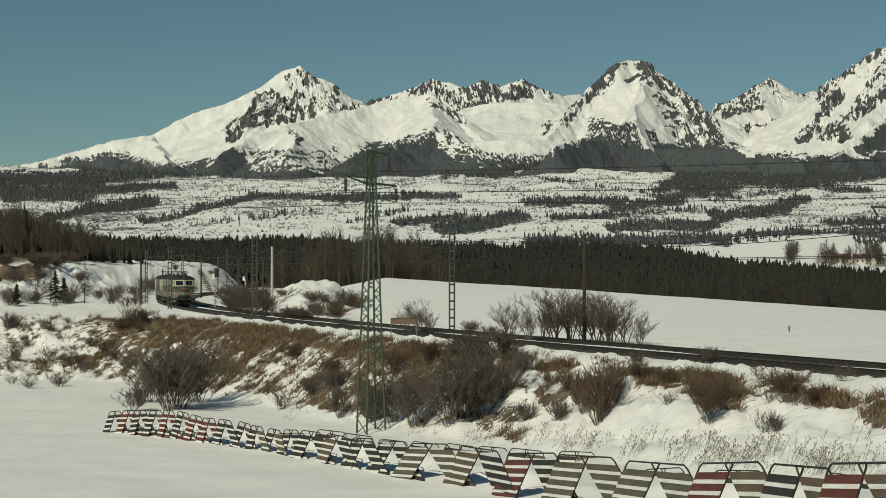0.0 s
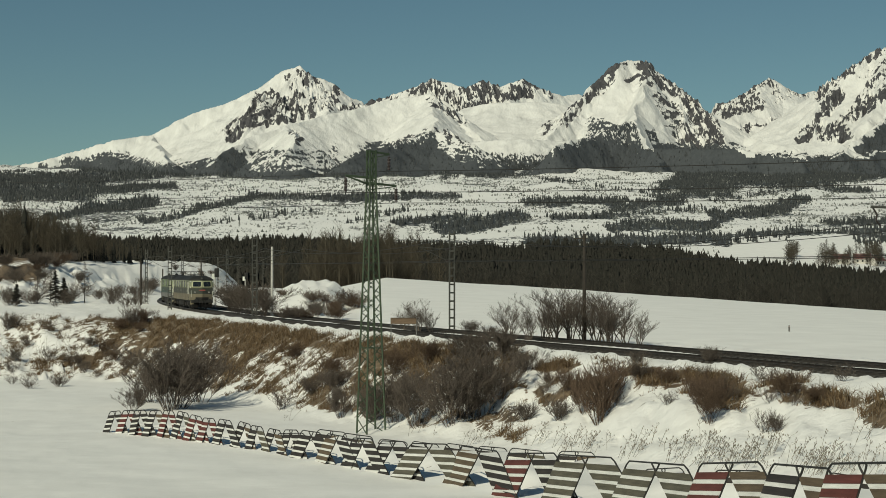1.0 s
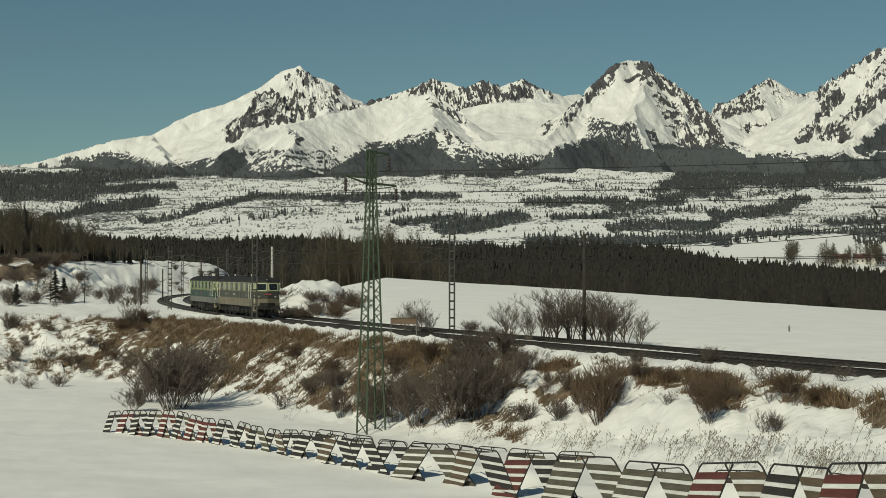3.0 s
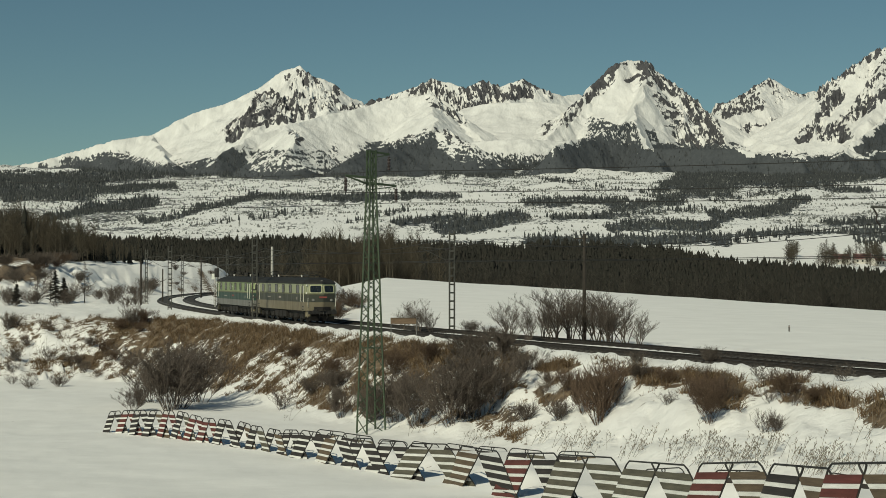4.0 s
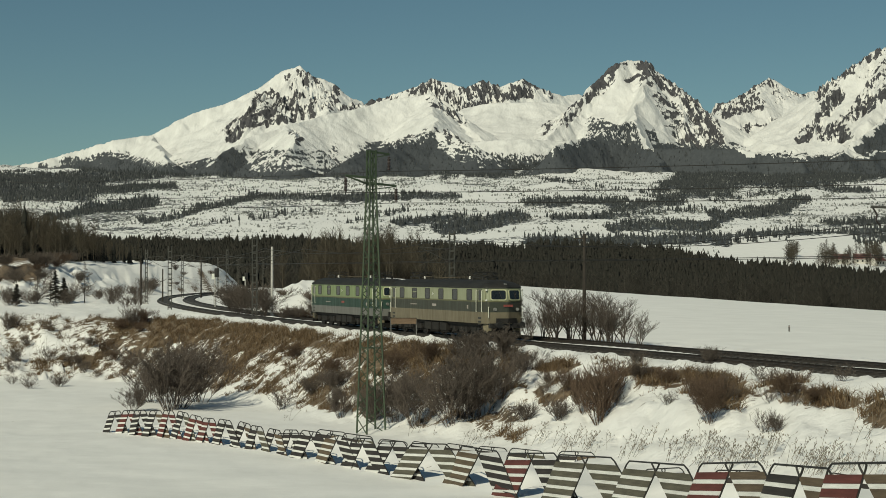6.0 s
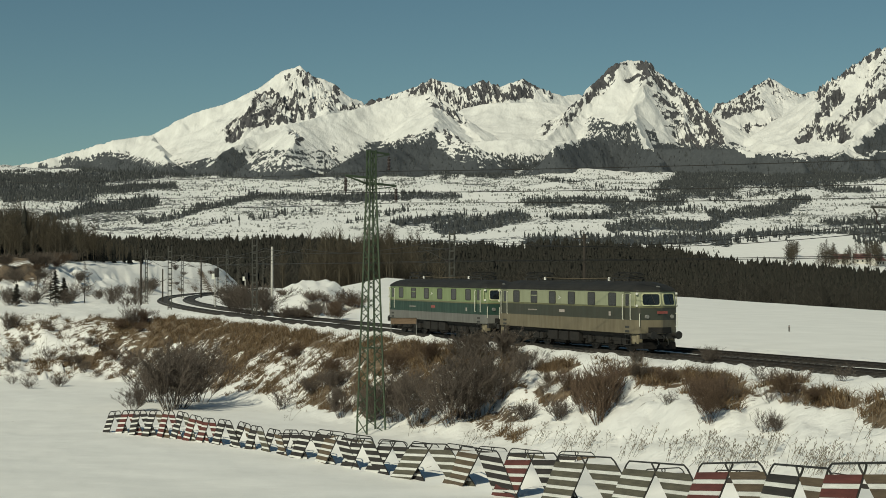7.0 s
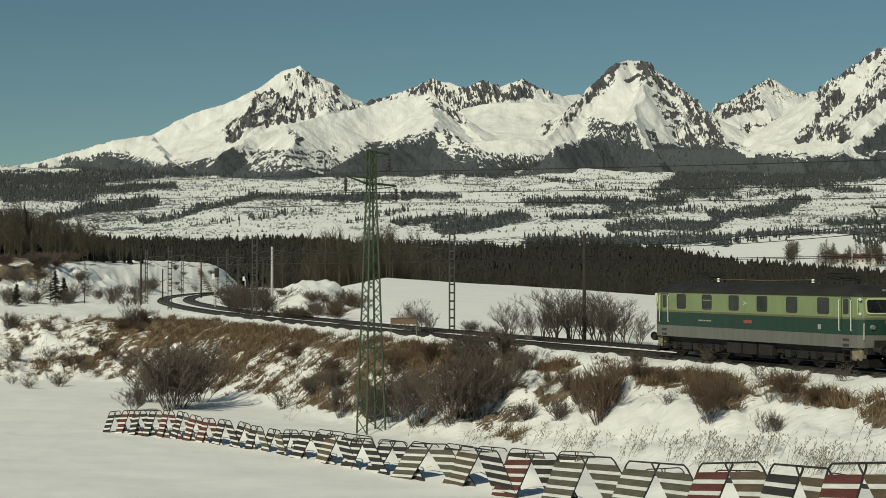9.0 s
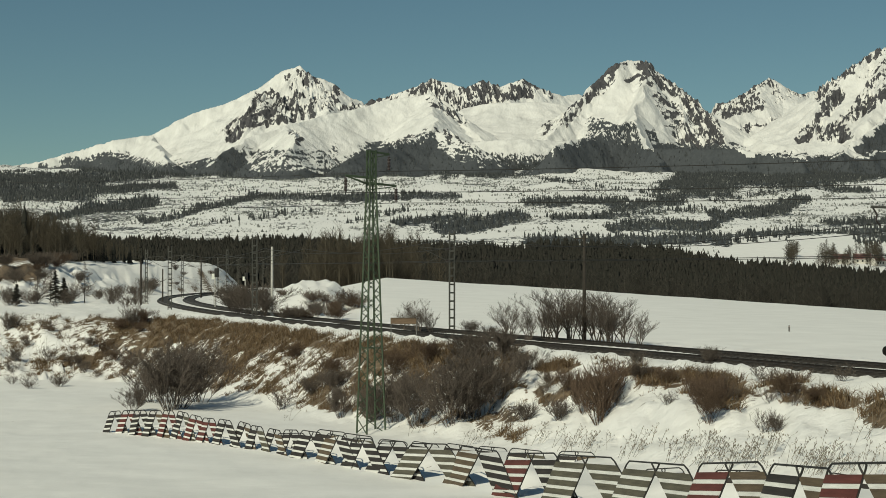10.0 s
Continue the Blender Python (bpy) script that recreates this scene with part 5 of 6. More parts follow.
def build_fence():
    rnd = random.Random(4)
    front = [(205, 768, "dark"), (229, 768, "red"), (253, 767, "dark"), (277, 768, "dark"), (301, 770, "red"), (326, 774, "dark"), (349, 780, "red"), (371, 785, "red"), (402, 789, "dark"), (431, 796, "dark"), (457, 802, "dark"), (485, 808, "dark"), (516, 813, "dark"),
             (553, 817, "dark"), (597, 823, "brown"), (643, 831, "dark"), (694, 838, "dark"), (761, 848, "grey"), (846, 859, "brown"), (942, 876, "red"), (1042, 887, "grey"), (1162, 908, "grey"), (1292, 918, "red"), (1416, 937, "dark"), (1540, 944, "red")]
    # the row runs in one smooth sweep away from the eye
    at = [sight(px, py) for px, py, _ in front]
    pxs = np.array([f[0] for f in front], dtype=float)
    depth = np.polyval(np.polyfit(pxs / 1000, [p.y for p in at], 3), pxs / 1000)
    row = [Vector(((px - 784) / LENS * y, y, 0)) for px, y in zip(pxs, depth)]
    high = [EYE.z + (495.4 - f[1]) / LENS * p.y for f, p in zip(front, row)]
    last = len(row) - 1
    for n, (px, py, tone) in enumerate(front):
        a, b = row[max(0, n - 1)], row[min(len(row) - 1, n + 1)]
        L = (b - a).length / (2 if 0 < n < len(row) - 1 else 1)
        other = {"red": "dark" if rnd.random() < 0.5 else "red", "grey": "grey", "brown": "dark", "dark": rnd.choice(("dark", "dark", "brown", "grey"))}[tone]
        if px > 1250:
            other = "brown"
        p = row[n]
        z = high[n]
        turn = math.degrees(math.atan2(b.y - a.y, b.x - a.x)) + rnd.uniform(-3, 3)
        fall = math.degrees(math.atan2(high[min(n + 1, last)] - high[max(n - 1, 0)], (b - a).xy.length))
        near = float(np.clip((px - 690) / 200, 0, 1))
        u = fence_unit(tone, other, L, 0.40 - 0.16 * near, -0.10 + 0.04 * near, 0.46 + 0.01 * near)
        u.matrix_basis = pose(p.x, p.y, z - 0.30 + rnd.uniform(-0.04, 0.04), 0, 0, turn) @ pose(0, 0, 0, rnd.uniform(-3, 3), rnd.uniform(-2, 2) - fall, 0)
    # a second row behind, nearly buried
    for px, py in ((515, 780), (548, 784), (582, 777), (630, 783), (690, 787), (752, 792), (812, 797), (868, 801), (928, 811), (1018, 818), (1180, 842), (1310, 850), (1500, 862)):
        p = sight(px, py)
        u = fence_unit("dark", rnd.choice(("dark", "grey", "brown")), 1.75)
        tagged(u, "dark snow fence nearly buried in the snow")
        u.matrix_basis = pose(p.x, p.y, p.z - rnd.uniform(1.18, 1.42), 0, 0, rnd.uniform(-35, -10)) @ pose(0, 0, 0, rnd.uniform(-8, 8), rnd.uniform(-6, 6), 0)


build_fence()

# ---------- bare bushes ----------
def prisms(segs, sides=3):
    """Tapered prisms for (a, b, ra, rb) rows, joined into arrays."""
    A = np.array([s[0] for s in segs]); B = np.array([s[1] for s in segs])
    ra = np.array([s[2] for s in segs]); rb = np.array([s[3] for s in segs])
    d = B - A
    d /= np.maximum(np.linalg.norm(d, axis=1, keepdims=True), 1e-6)
    ref = np.where(np.abs(d[:, 2:3]) > 0.9, np.array([[1.0, 0, 0]]), np.array([[0, 0, 1.0]]))
    u = np.cross(d, ref); u /= np.linalg.norm(u, axis=1, keepdims=True)
    w = np.cross(d, u)
    vs = []
    for P, r in ((A, ra), (B, rb)):
        for k in range(sides):
            t = 2 * math.pi * k / sides
            vs.append(P + (u * math.cos(t) + w * math.sin(t)) * r[:, None])
    v = np.stack(vs, 1).reshape(-1, 3)
    base = np.arange(len(segs))[:, None] * (2 * sides)
    f = np.concatenate([base + np.array([[k, (k + 1) % sides, sides + (k + 1) % sides, sides + k]]) for k in range(sides)], 0)
    return v, f


def bush_mesh(seed, h, spread, stems, twigs=3, levels=3, r0=0.03, droop=0.0, fan=1.0, thin=0.009):
    rnd = random.Random(seed)
    segs = []
    def grow(p, d, length, r, lev):
        n = 3
        for i in range(n):
            d = (d + Vector((rnd.uniform(-1, 1), rnd.uniform(-1, 1), rnd.uniform(-0.5, 1.1) - droop)) * 0.22).normalized()
            q = p + d * (length / n)
            r2 = r * 0.8
            segs.append((tuple(p), tuple(q), max(r, thin), max(r2, thin)))
            p, r = q, r2
            if lev < levels:
                for _ in range(rnd.randint(1, twigs)):
                    side = Vector((rnd.gauss(0, 1), rnd.gauss(0, 1), rnd.uniform(-0.2, 0.9)))
                    grow(p, (d * 0.9 + side * 0.55 * fan).normalized(), length * rnd.uniform(0.35, 0.6), r * 0.55, lev + 1)
    for _ in range(stems):
        a = rnd.uniform(0, 2 * math.pi)
        k = rnd.uniform(0.1, 1.0)
        base = Vector((math.cos(a), math.sin(a), 0)) * spread * 0.22 * k
        d = Vector((math.cos(a) * spread / h * k, math.sin(a) * spread / h * k, 1)).normalized()
        grow(base - Vector((0, 0, 0.2)), d, h * rnd.uniform(0.7, 1.0), r0, 1)
    v, f = prisms(segs)
    # scaled to its nominal height
    v[:, 2] *= h / max(v[:, 2].max(), 0.1)
    return tri_mesh("bush", v, f)


TALL = [bush_mesh(11 + i, 4.6, 2.1, 8, 3, 4, 0.05, -0.15, 0.75, 0.0085) for i in range(3)]
TREES = [bush_mesh(91 + i, 4.6, 1.9, 7, 3, 4, 0.06, -0.25, 0.62, 0.0085) for i in range(3)]
LOWB = [bush_mesh(31 + i, 1.9, 1.3, 30, 3, 3, 0.016, -0.2, 0.7, 0.009) for i in range(3)]
DENSE = [bush_mesh(51 + i, 3.0, 1.7, 15, 3, 4, 0.022, -0.25, 0.7, 0.0085) for i in range(3)]
SPARSE = [bush_mesh(71 + i, 1.4, 0.8, 12, 2, 3, 0.014) for i in range(3)]
for me in TALL + TREES + LOWB + DENSE + SPARSE:
    me.materials.append(M_TWIG)
REDDISH = []
for me in DENSE + LOWB[:2]:
    c = me.copy()
    c.materials.clear()
    c.materials.append(M_TWIGRED)
    REDDISH.append(c)

_rb = random.Random(9)

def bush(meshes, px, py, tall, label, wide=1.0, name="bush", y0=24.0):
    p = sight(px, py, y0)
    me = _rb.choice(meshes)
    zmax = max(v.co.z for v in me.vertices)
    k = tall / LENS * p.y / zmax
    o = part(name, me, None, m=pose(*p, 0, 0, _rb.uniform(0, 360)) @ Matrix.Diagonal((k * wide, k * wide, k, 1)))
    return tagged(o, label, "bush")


L_DARK = "dense bare dark-twigged shrub on the snowy bank"
L_RED = "bare reddish-brown shrub on the snowy bank"
L_BUSH = "bare leafless shrub in the snow"
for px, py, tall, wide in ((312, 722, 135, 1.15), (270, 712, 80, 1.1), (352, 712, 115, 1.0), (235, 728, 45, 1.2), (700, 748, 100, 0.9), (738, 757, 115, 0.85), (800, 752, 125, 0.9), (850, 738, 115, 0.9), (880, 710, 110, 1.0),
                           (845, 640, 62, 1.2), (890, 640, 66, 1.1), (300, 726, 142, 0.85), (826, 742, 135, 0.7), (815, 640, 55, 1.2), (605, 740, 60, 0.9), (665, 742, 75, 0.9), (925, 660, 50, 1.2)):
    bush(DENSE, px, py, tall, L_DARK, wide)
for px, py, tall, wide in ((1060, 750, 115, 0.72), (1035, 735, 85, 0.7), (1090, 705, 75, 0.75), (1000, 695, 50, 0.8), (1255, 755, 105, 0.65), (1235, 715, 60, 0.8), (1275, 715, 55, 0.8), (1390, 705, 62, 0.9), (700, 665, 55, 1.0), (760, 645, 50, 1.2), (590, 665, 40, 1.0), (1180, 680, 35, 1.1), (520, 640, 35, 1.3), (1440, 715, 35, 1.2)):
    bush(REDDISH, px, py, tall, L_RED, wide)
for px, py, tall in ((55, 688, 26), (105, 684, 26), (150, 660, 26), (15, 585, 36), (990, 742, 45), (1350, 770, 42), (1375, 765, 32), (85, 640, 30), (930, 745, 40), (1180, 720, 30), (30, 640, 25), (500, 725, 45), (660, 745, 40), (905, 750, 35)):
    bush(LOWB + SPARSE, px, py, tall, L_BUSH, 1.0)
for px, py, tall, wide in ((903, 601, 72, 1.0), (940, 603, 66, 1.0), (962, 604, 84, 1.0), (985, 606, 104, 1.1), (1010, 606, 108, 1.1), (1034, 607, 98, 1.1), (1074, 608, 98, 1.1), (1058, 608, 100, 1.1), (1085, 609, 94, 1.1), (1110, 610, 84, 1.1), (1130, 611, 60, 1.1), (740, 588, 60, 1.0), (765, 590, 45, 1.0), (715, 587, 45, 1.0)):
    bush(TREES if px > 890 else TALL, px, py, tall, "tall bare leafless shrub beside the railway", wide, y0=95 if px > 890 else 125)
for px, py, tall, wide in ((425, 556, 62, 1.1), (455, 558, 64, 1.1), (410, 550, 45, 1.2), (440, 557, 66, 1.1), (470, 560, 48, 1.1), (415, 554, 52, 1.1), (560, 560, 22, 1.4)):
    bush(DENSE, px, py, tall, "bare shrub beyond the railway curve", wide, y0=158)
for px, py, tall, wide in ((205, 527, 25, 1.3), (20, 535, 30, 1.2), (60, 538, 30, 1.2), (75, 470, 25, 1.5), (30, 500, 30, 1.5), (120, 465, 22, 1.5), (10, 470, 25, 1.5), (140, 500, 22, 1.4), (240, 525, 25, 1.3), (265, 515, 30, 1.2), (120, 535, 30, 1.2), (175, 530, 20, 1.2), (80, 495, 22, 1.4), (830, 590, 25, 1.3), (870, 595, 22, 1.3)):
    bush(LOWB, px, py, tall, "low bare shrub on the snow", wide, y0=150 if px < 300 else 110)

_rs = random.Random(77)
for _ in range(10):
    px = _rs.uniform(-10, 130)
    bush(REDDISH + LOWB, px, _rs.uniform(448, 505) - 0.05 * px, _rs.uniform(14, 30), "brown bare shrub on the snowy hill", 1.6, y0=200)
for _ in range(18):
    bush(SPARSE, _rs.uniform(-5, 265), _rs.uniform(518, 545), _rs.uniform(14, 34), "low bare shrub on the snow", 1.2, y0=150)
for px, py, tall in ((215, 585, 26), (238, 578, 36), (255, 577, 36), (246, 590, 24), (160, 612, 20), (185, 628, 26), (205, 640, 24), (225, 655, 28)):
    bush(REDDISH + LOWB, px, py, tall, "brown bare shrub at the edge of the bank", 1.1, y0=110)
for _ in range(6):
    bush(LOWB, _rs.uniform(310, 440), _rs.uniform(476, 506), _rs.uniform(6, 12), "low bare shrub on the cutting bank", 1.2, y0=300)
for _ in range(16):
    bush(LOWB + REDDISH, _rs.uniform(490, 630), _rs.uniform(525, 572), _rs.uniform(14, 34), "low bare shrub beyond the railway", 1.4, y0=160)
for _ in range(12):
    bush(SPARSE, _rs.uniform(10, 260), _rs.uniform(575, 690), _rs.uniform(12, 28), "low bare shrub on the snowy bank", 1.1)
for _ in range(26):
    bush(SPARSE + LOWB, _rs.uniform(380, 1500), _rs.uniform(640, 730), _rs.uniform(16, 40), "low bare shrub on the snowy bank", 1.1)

# ---------- dry grass on the bank, and weeds in the meadow ----------
def blades(name, mat, label, roots, hmin, hmax, w, lean=0.5, seed=1, heads=False):
    rs = np.random.RandomState(seed)
    n = len(roots)
    h = rs.uniform(hmin, hmax, n)
    a = rs.uniform(0, 2 * np.pi, n)
    lx, ly = np.cos(a) * h * lean * rs.rand(n) + 0.12 * h, np.sin(a) * h * lean * rs.rand(n)
    tip = roots + np.stack([lx, ly, h], 1)
    mid = roots + np.stack([lx * 0.3, ly * 0.3, h * 0.6], 1)
    t = rs.uniform(0, np.pi, n)
    off = np.stack([np.cos(t), np.sin(t) * 0.4, np.zeros(n)], 1) * w / 2
    v = np.stack([roots - off, roots + off, mid + off * 0.8, mid - off * 0.8, tip], 1).reshape(-1, 3)
    b = np.arange(n)[:, None] * 5
    f = np.concatenate([b + [[0, 1, 2]], b + [[0, 2, 3]], b + [[3, 2, 4]]], 0)
    me = tri_mesh(name, v, f)
    return tagged(part(name, me, mat), label, "grass", kind="stuff")


def bank_roots(n, seed, t0, t1, need):
    rs = np.random.RandomState(seed)
    al = rs.uniform(-45, 128, n)
    i = np.clip(np.searchsorted(EDGE_L, al) - 1, 0, len(EDGE) - 2)
    a, b = EDGE[i], EDGE[i + 1]
    e = b - a
    ln = np.hypot(e[:, 0], e[:, 1])
    u = (al - EDGE_L[i]) / ln
    W = np.interp(al, [-60, -20, 20, 50, 80, 105, 130, 170], [14, 13, 10.5, 9, 10.5, 20, 33, 40])
    d = rs.uniform(t0, t1, n) * W
    nrm = np.stack([-e[:, 1], e[:, 0]], 1) / ln[:, None]
    p = a + e * u[:, None] + nrm * d[:, None]
    z, earth, _ = ground(p[:, 0], p[:, 1])
    patch = fbm(al / 0.55, d / 1.7, 3)
    keep = (earth + 0.95 * patch > need) & (earth > 0.15)
    return np.stack([p[:, 0], p[:, 1], z - 0.04], 1)[keep]


blades("dry_grass", M_DRYGRASS, "matted dry brown grass on the railway bank", bank_roots(150000, 3, -0.3, 0.9, 0.74), 0.08, 0.30, 0.045, 2.2, 2)
def tussock_roots(n, seed):
    c = bank_roots(n, seed, -0.15, 0.9, 0.80)
    rs = np.random.RandomState(seed + 1)
    p = np.repeat(c, 16, axis=0)
    return p + rs.normal(0, 1, p.shape) * np.array([0.13, 0.13, 0.015])


blades("grass_tussocks", M_DRYGRASS, "bent dark brown grass tussocks on the railway bank", tussock_roots(16000, 23), 0.18, 0.62, 0.035, 2.2, 8)
blades("grass_stalks", M_STRAW, "sparse pale stalks poking through snow on the bank", bank_roots(9000, 5, 0.0, 0.8, 0.2), 0.3, 0.8, 0.02, 0.5, 4)


def weed_roots():
    rs = np.random.RandomState(12)
    out = []
    for px, py, n, sp in ((1000, 790, 40, 1.2), (1040, 795, 40, 1.2), (1125, 795, 50, 1.6), (1210, 800, 50, 1.8), (1250, 812, 60, 1.6), (1300, 815, 70, 1.8), (1340, 815, 50, 1.5), (1420, 825, 60, 1.8), (1460, 835, 60, 1.8), (1490, 840, 40, 1.5), (850, 782, 30, 1.5), (950, 785, 20, 1.5), (740, 770, 15, 2), (510, 745, 6, 1), (1550, 830, 20, 1.5), (1520, 775, 15, 1)):
        p = sight(px, py)
        n = int(n * 0.42) + 1
        sp *= 0.5
        q = np.stack([p.x + rs.normal(0, sp * 0.6, n), p.y + rs.normal(0, sp, n)], 1)
        z, _, _ = ground(q[:, 0], q[:, 1])
        out.append(np.stack([q[:, 0], q[:, 1], z - 0.05], 1))
    return np.concatenate(out)


def build_weeds():
    roots = weed_roots()
    rs = np.random.RandomState(5)
    segs = []
    for r in roots:
        h = rs.uniform(0.35, 1.05)
        d = np.array([rs.normal(0.5, 0.22), rs.normal(0, 0.15), 1.0])
        d /= np.linalg.norm(d)
        top = r + d * h
        segs.append((r, top, 0.010, 0.006))
        for _ in range(rs.randint(2, 6)):
            k = rs.uniform(0.6, 1.0)
            p = r + d * h * k
            q = p + np.array([rs.normal(0.03, 0.10), rs.normal(0, 0.08), rs.uniform(0.04, 0.16)])
            segs.append((p, q, 0.005, 0.005))
            segs.append((q, q + np.array([rs.normal(0, 0.02), rs.normal(0, 0.02), 0.06]), 0.022, 0.010))
    v, f = prisms(segs)
    tagged(part("dry_weeds", tri_mesh("dry_weeds", v, f), M_STRAW), "tall dry weeds with seed heads standing in snow", "weeds", kind="stuff")


build_weeds()

# ---------- woods ----------
def conifer_arrays(tiers, sides, seed, thin=1.0):
    """Drooping ragged tiers of branches round a spire."""
    rs = np.random.RandomState(seed)
    v, f = [], []
    for k in range(tiers):
        z0, z1 = 0.06 + 0.94 * k / tiers * 0.95, min(1.0, 0.06 + 0.94 * (k + 1.9) / tiers)
        r = (0.17 * (1 - k / tiers) ** 0.8 + 0.02) * thin
        b = len(v)
        for i in range(sides):
            t = 2 * np.pi * (i + rs.uniform(-0.2, 0.2)) / sides + k * 0.6
            rr = r * rs.uniform(0.65, 1.2)
            v.append((math.cos(t) * rr, math.sin(t) * rr, z0 - rs.uniform(-0.03, 0.05)))
        v.append((rs.uniform(-0.01, 0.01), rs.uniform(-0.01, 0.01), z1))
        for i in range(sides):
            f.append((b + i, b + (i + 1) % sides, b + sides))
    return np.array(v), np.array(f)


def scatter(name, mat, label, category, places, heights, shapes, seed=1, widen=1.0):
    rs = np.random.RandomState(seed)
    V, F, n = [], [], 0
    which = rs.randint(0, len(shapes), len(places))
    for k, (bv, bf) in enumerate(shapes):
        idx = np.nonzero(which == k)[0]
        if not len(idx):
            continue
        a = rs.uniform(0, 2 * np.pi, len(idx))
        h = heights[idx]
        w = h * rs.uniform(0.85, 1.3, len(idx)) * widen
        x = bv[None, :, 0] * np.cos(a)[:, None] - bv[None, :, 1] * np.sin(a)[:, None]
        y = bv[None, :, 0] * np.sin(a)[:, None] + bv[None, :, 1] * np.cos(a)[:, None]
        z = np.broadcast_to(bv[None, :, 2], x.shape)
        v = np.stack([x * w[:, None], y * w[:, None], z * h[:, None]], -1) + places[idx][:, None, :]
        f = bf[None] + (np.arange(len(idx)) * len(bv))[:, None, None] + n
        V.append(v.reshape(-1, 3)); F.append(f.reshape(-1, bf.shape[1]))
        n += v.shape[0] * v.shape[1]
    me = tri_mesh(name, np.concatenate(V), np.concatenate(F), True)
    return tagged(part(name, me, mat), label, category, kind="stuff")


def field_points(n, y0, y1, seed, fan=0.33, power=1.0):
    rs = np.random.RandomState(seed)
    Y = y0 + (y1 - y0) * rs.rand(n) ** power
    X = rs.uniform(-fan, fan, n) * Y
    z, e, w = ground(X, Y)
    return X, Y, z, w, rs


def build_woods():
    shapes = [conifer_arrays(7, 5, i) for i in range(8)]
    tips = [conifer_arrays(4, 4, 80 + i) for i in range(6)]
    X, Y, z, w, rs = field_points(44000, 372, 960, 21, power=0.9)
    px, _ = plate(X, Y, z)
    keep = (w > 0.35) & (Y < np.interp(px, [1120, 1290, 1400], [965, 850, 815]) + 14 * fbm(X / 12, Y / 30, 3))
    X, Y, z = X[keep], Y[keep], z[keep]
    h = 3.2 * rs.rand(len(X)) ** 3 + rs.uniform(4.0, 6.2, len(X)) * (1 + 0.30 * fbm(X / 22, Y / 40, 3))
    for part_of, kinds, seed in ((Y < 520, shapes, 2), (Y >= 520, tips, 12)):
        scatter("spruce_forest", M_CONIFER, "dense dark spruce forest beyond the snowy field", "forest", np.stack([X, Y, z - 0.3], 1)[part_of], h[part_of], kinds, seed, 1.25)
    # bare grey trees along the forest's edge and among the spruces
    n = 800
    Y = 372 + 120 * rs.rand(n) ** 1.6
    px = rs.uniform(480, 1600, n)
    X = (px - 784) / LENS * Y
    z, _, w = ground(X, Y)
    scatter("bare_trees", M_GREYWOOD, "bare grey trees along the edge of the spruce forest", "trees", np.stack([X, Y, z - 0.3], 1), rs.uniform(6.0, 11.5, n), [birch_arrays(i + 40, 34) for i in range(5)], 29, 1.1)
    # the wooded hill beyond the left-hand plateau
    rs = np.random.RandomState(8)
    for n, kinds, mat, kind, wide, lo, hi, label in ((330, shapes, M_CONIFER, "spruce_forest", 0.75, 8, 14, "dark spruce wood on the hill above the snow plateau"),
                                                    (420, [birch_arrays(i + 60, 34) for i in range(5)], M_BROADLEAF, "bare_trees", 0.9, 10, 16, "dark bare trees among spruces on the hill")):
        Y = rs.uniform(330, 440, n)
        X = rs.uniform(-0.34, -0.195, n) * Y
        z, e, w = ground(X, Y)
        px, py = plate(X, Y, z)
        back = (py < 468) & (Y > 345)
        h = (rs.uniform(lo, hi, n) * (0.38 + 0.62 * smooth((225 - px) / 215)))[back]
        scatter(kind, mat, label, "forest", np.stack([X, Y, z - 0.3], 1)[back], h, kinds, 6 + n, wide)
    far = [conifer_arrays(2, 5, 30 + i) for i in range(3)]
    X, Y, z, w, rs = field_points(60000, 950, 3400, 22, 0.31, 0.8)
    belt = belt_cover(X, Y, z)
    keep = rs.rand(len(X)) < belt
    h = (2.8 + 2.4 * rs.rand(len(X))) * (0.7 + Y / 3000)
    p = np.stack([X, Y, z - 0.3], 1)
    scatter("far_woods", M_HAZECONIFER, "dark spruce woods in belts over snowy foothills", "forest", p[keep], h[keep], far, 3, 1.1)
    tiny = [conifer_arrays(1, 4, 40 + i) for i in range(3)]
    X, Y, z, w, rs = field_points(120000, 950, 3400, 23, 0.31, 0.8)
    loose = np.clip(0.40 + 1.1 * fbm(X / 28, Y / 30, 4), 0.03, 1)
    px, _ = plate(X, Y, z)
    keep = (rs.rand(len(X)) < loose) & ((px < 1275) | (Y > 1130) | (px > 1575))
    h = (0.4 + 1.9 * rs.rand(len(X)) ** 3.5) * (0.7 + Y / 2600)
    p = np.stack([X, Y, z - 0.2], 1)
    scatter("young_trees", M_SCRUB, "scattered young trees over snowy clearings", "trees", p[keep], h[keep], tiny, 5, 2.6)


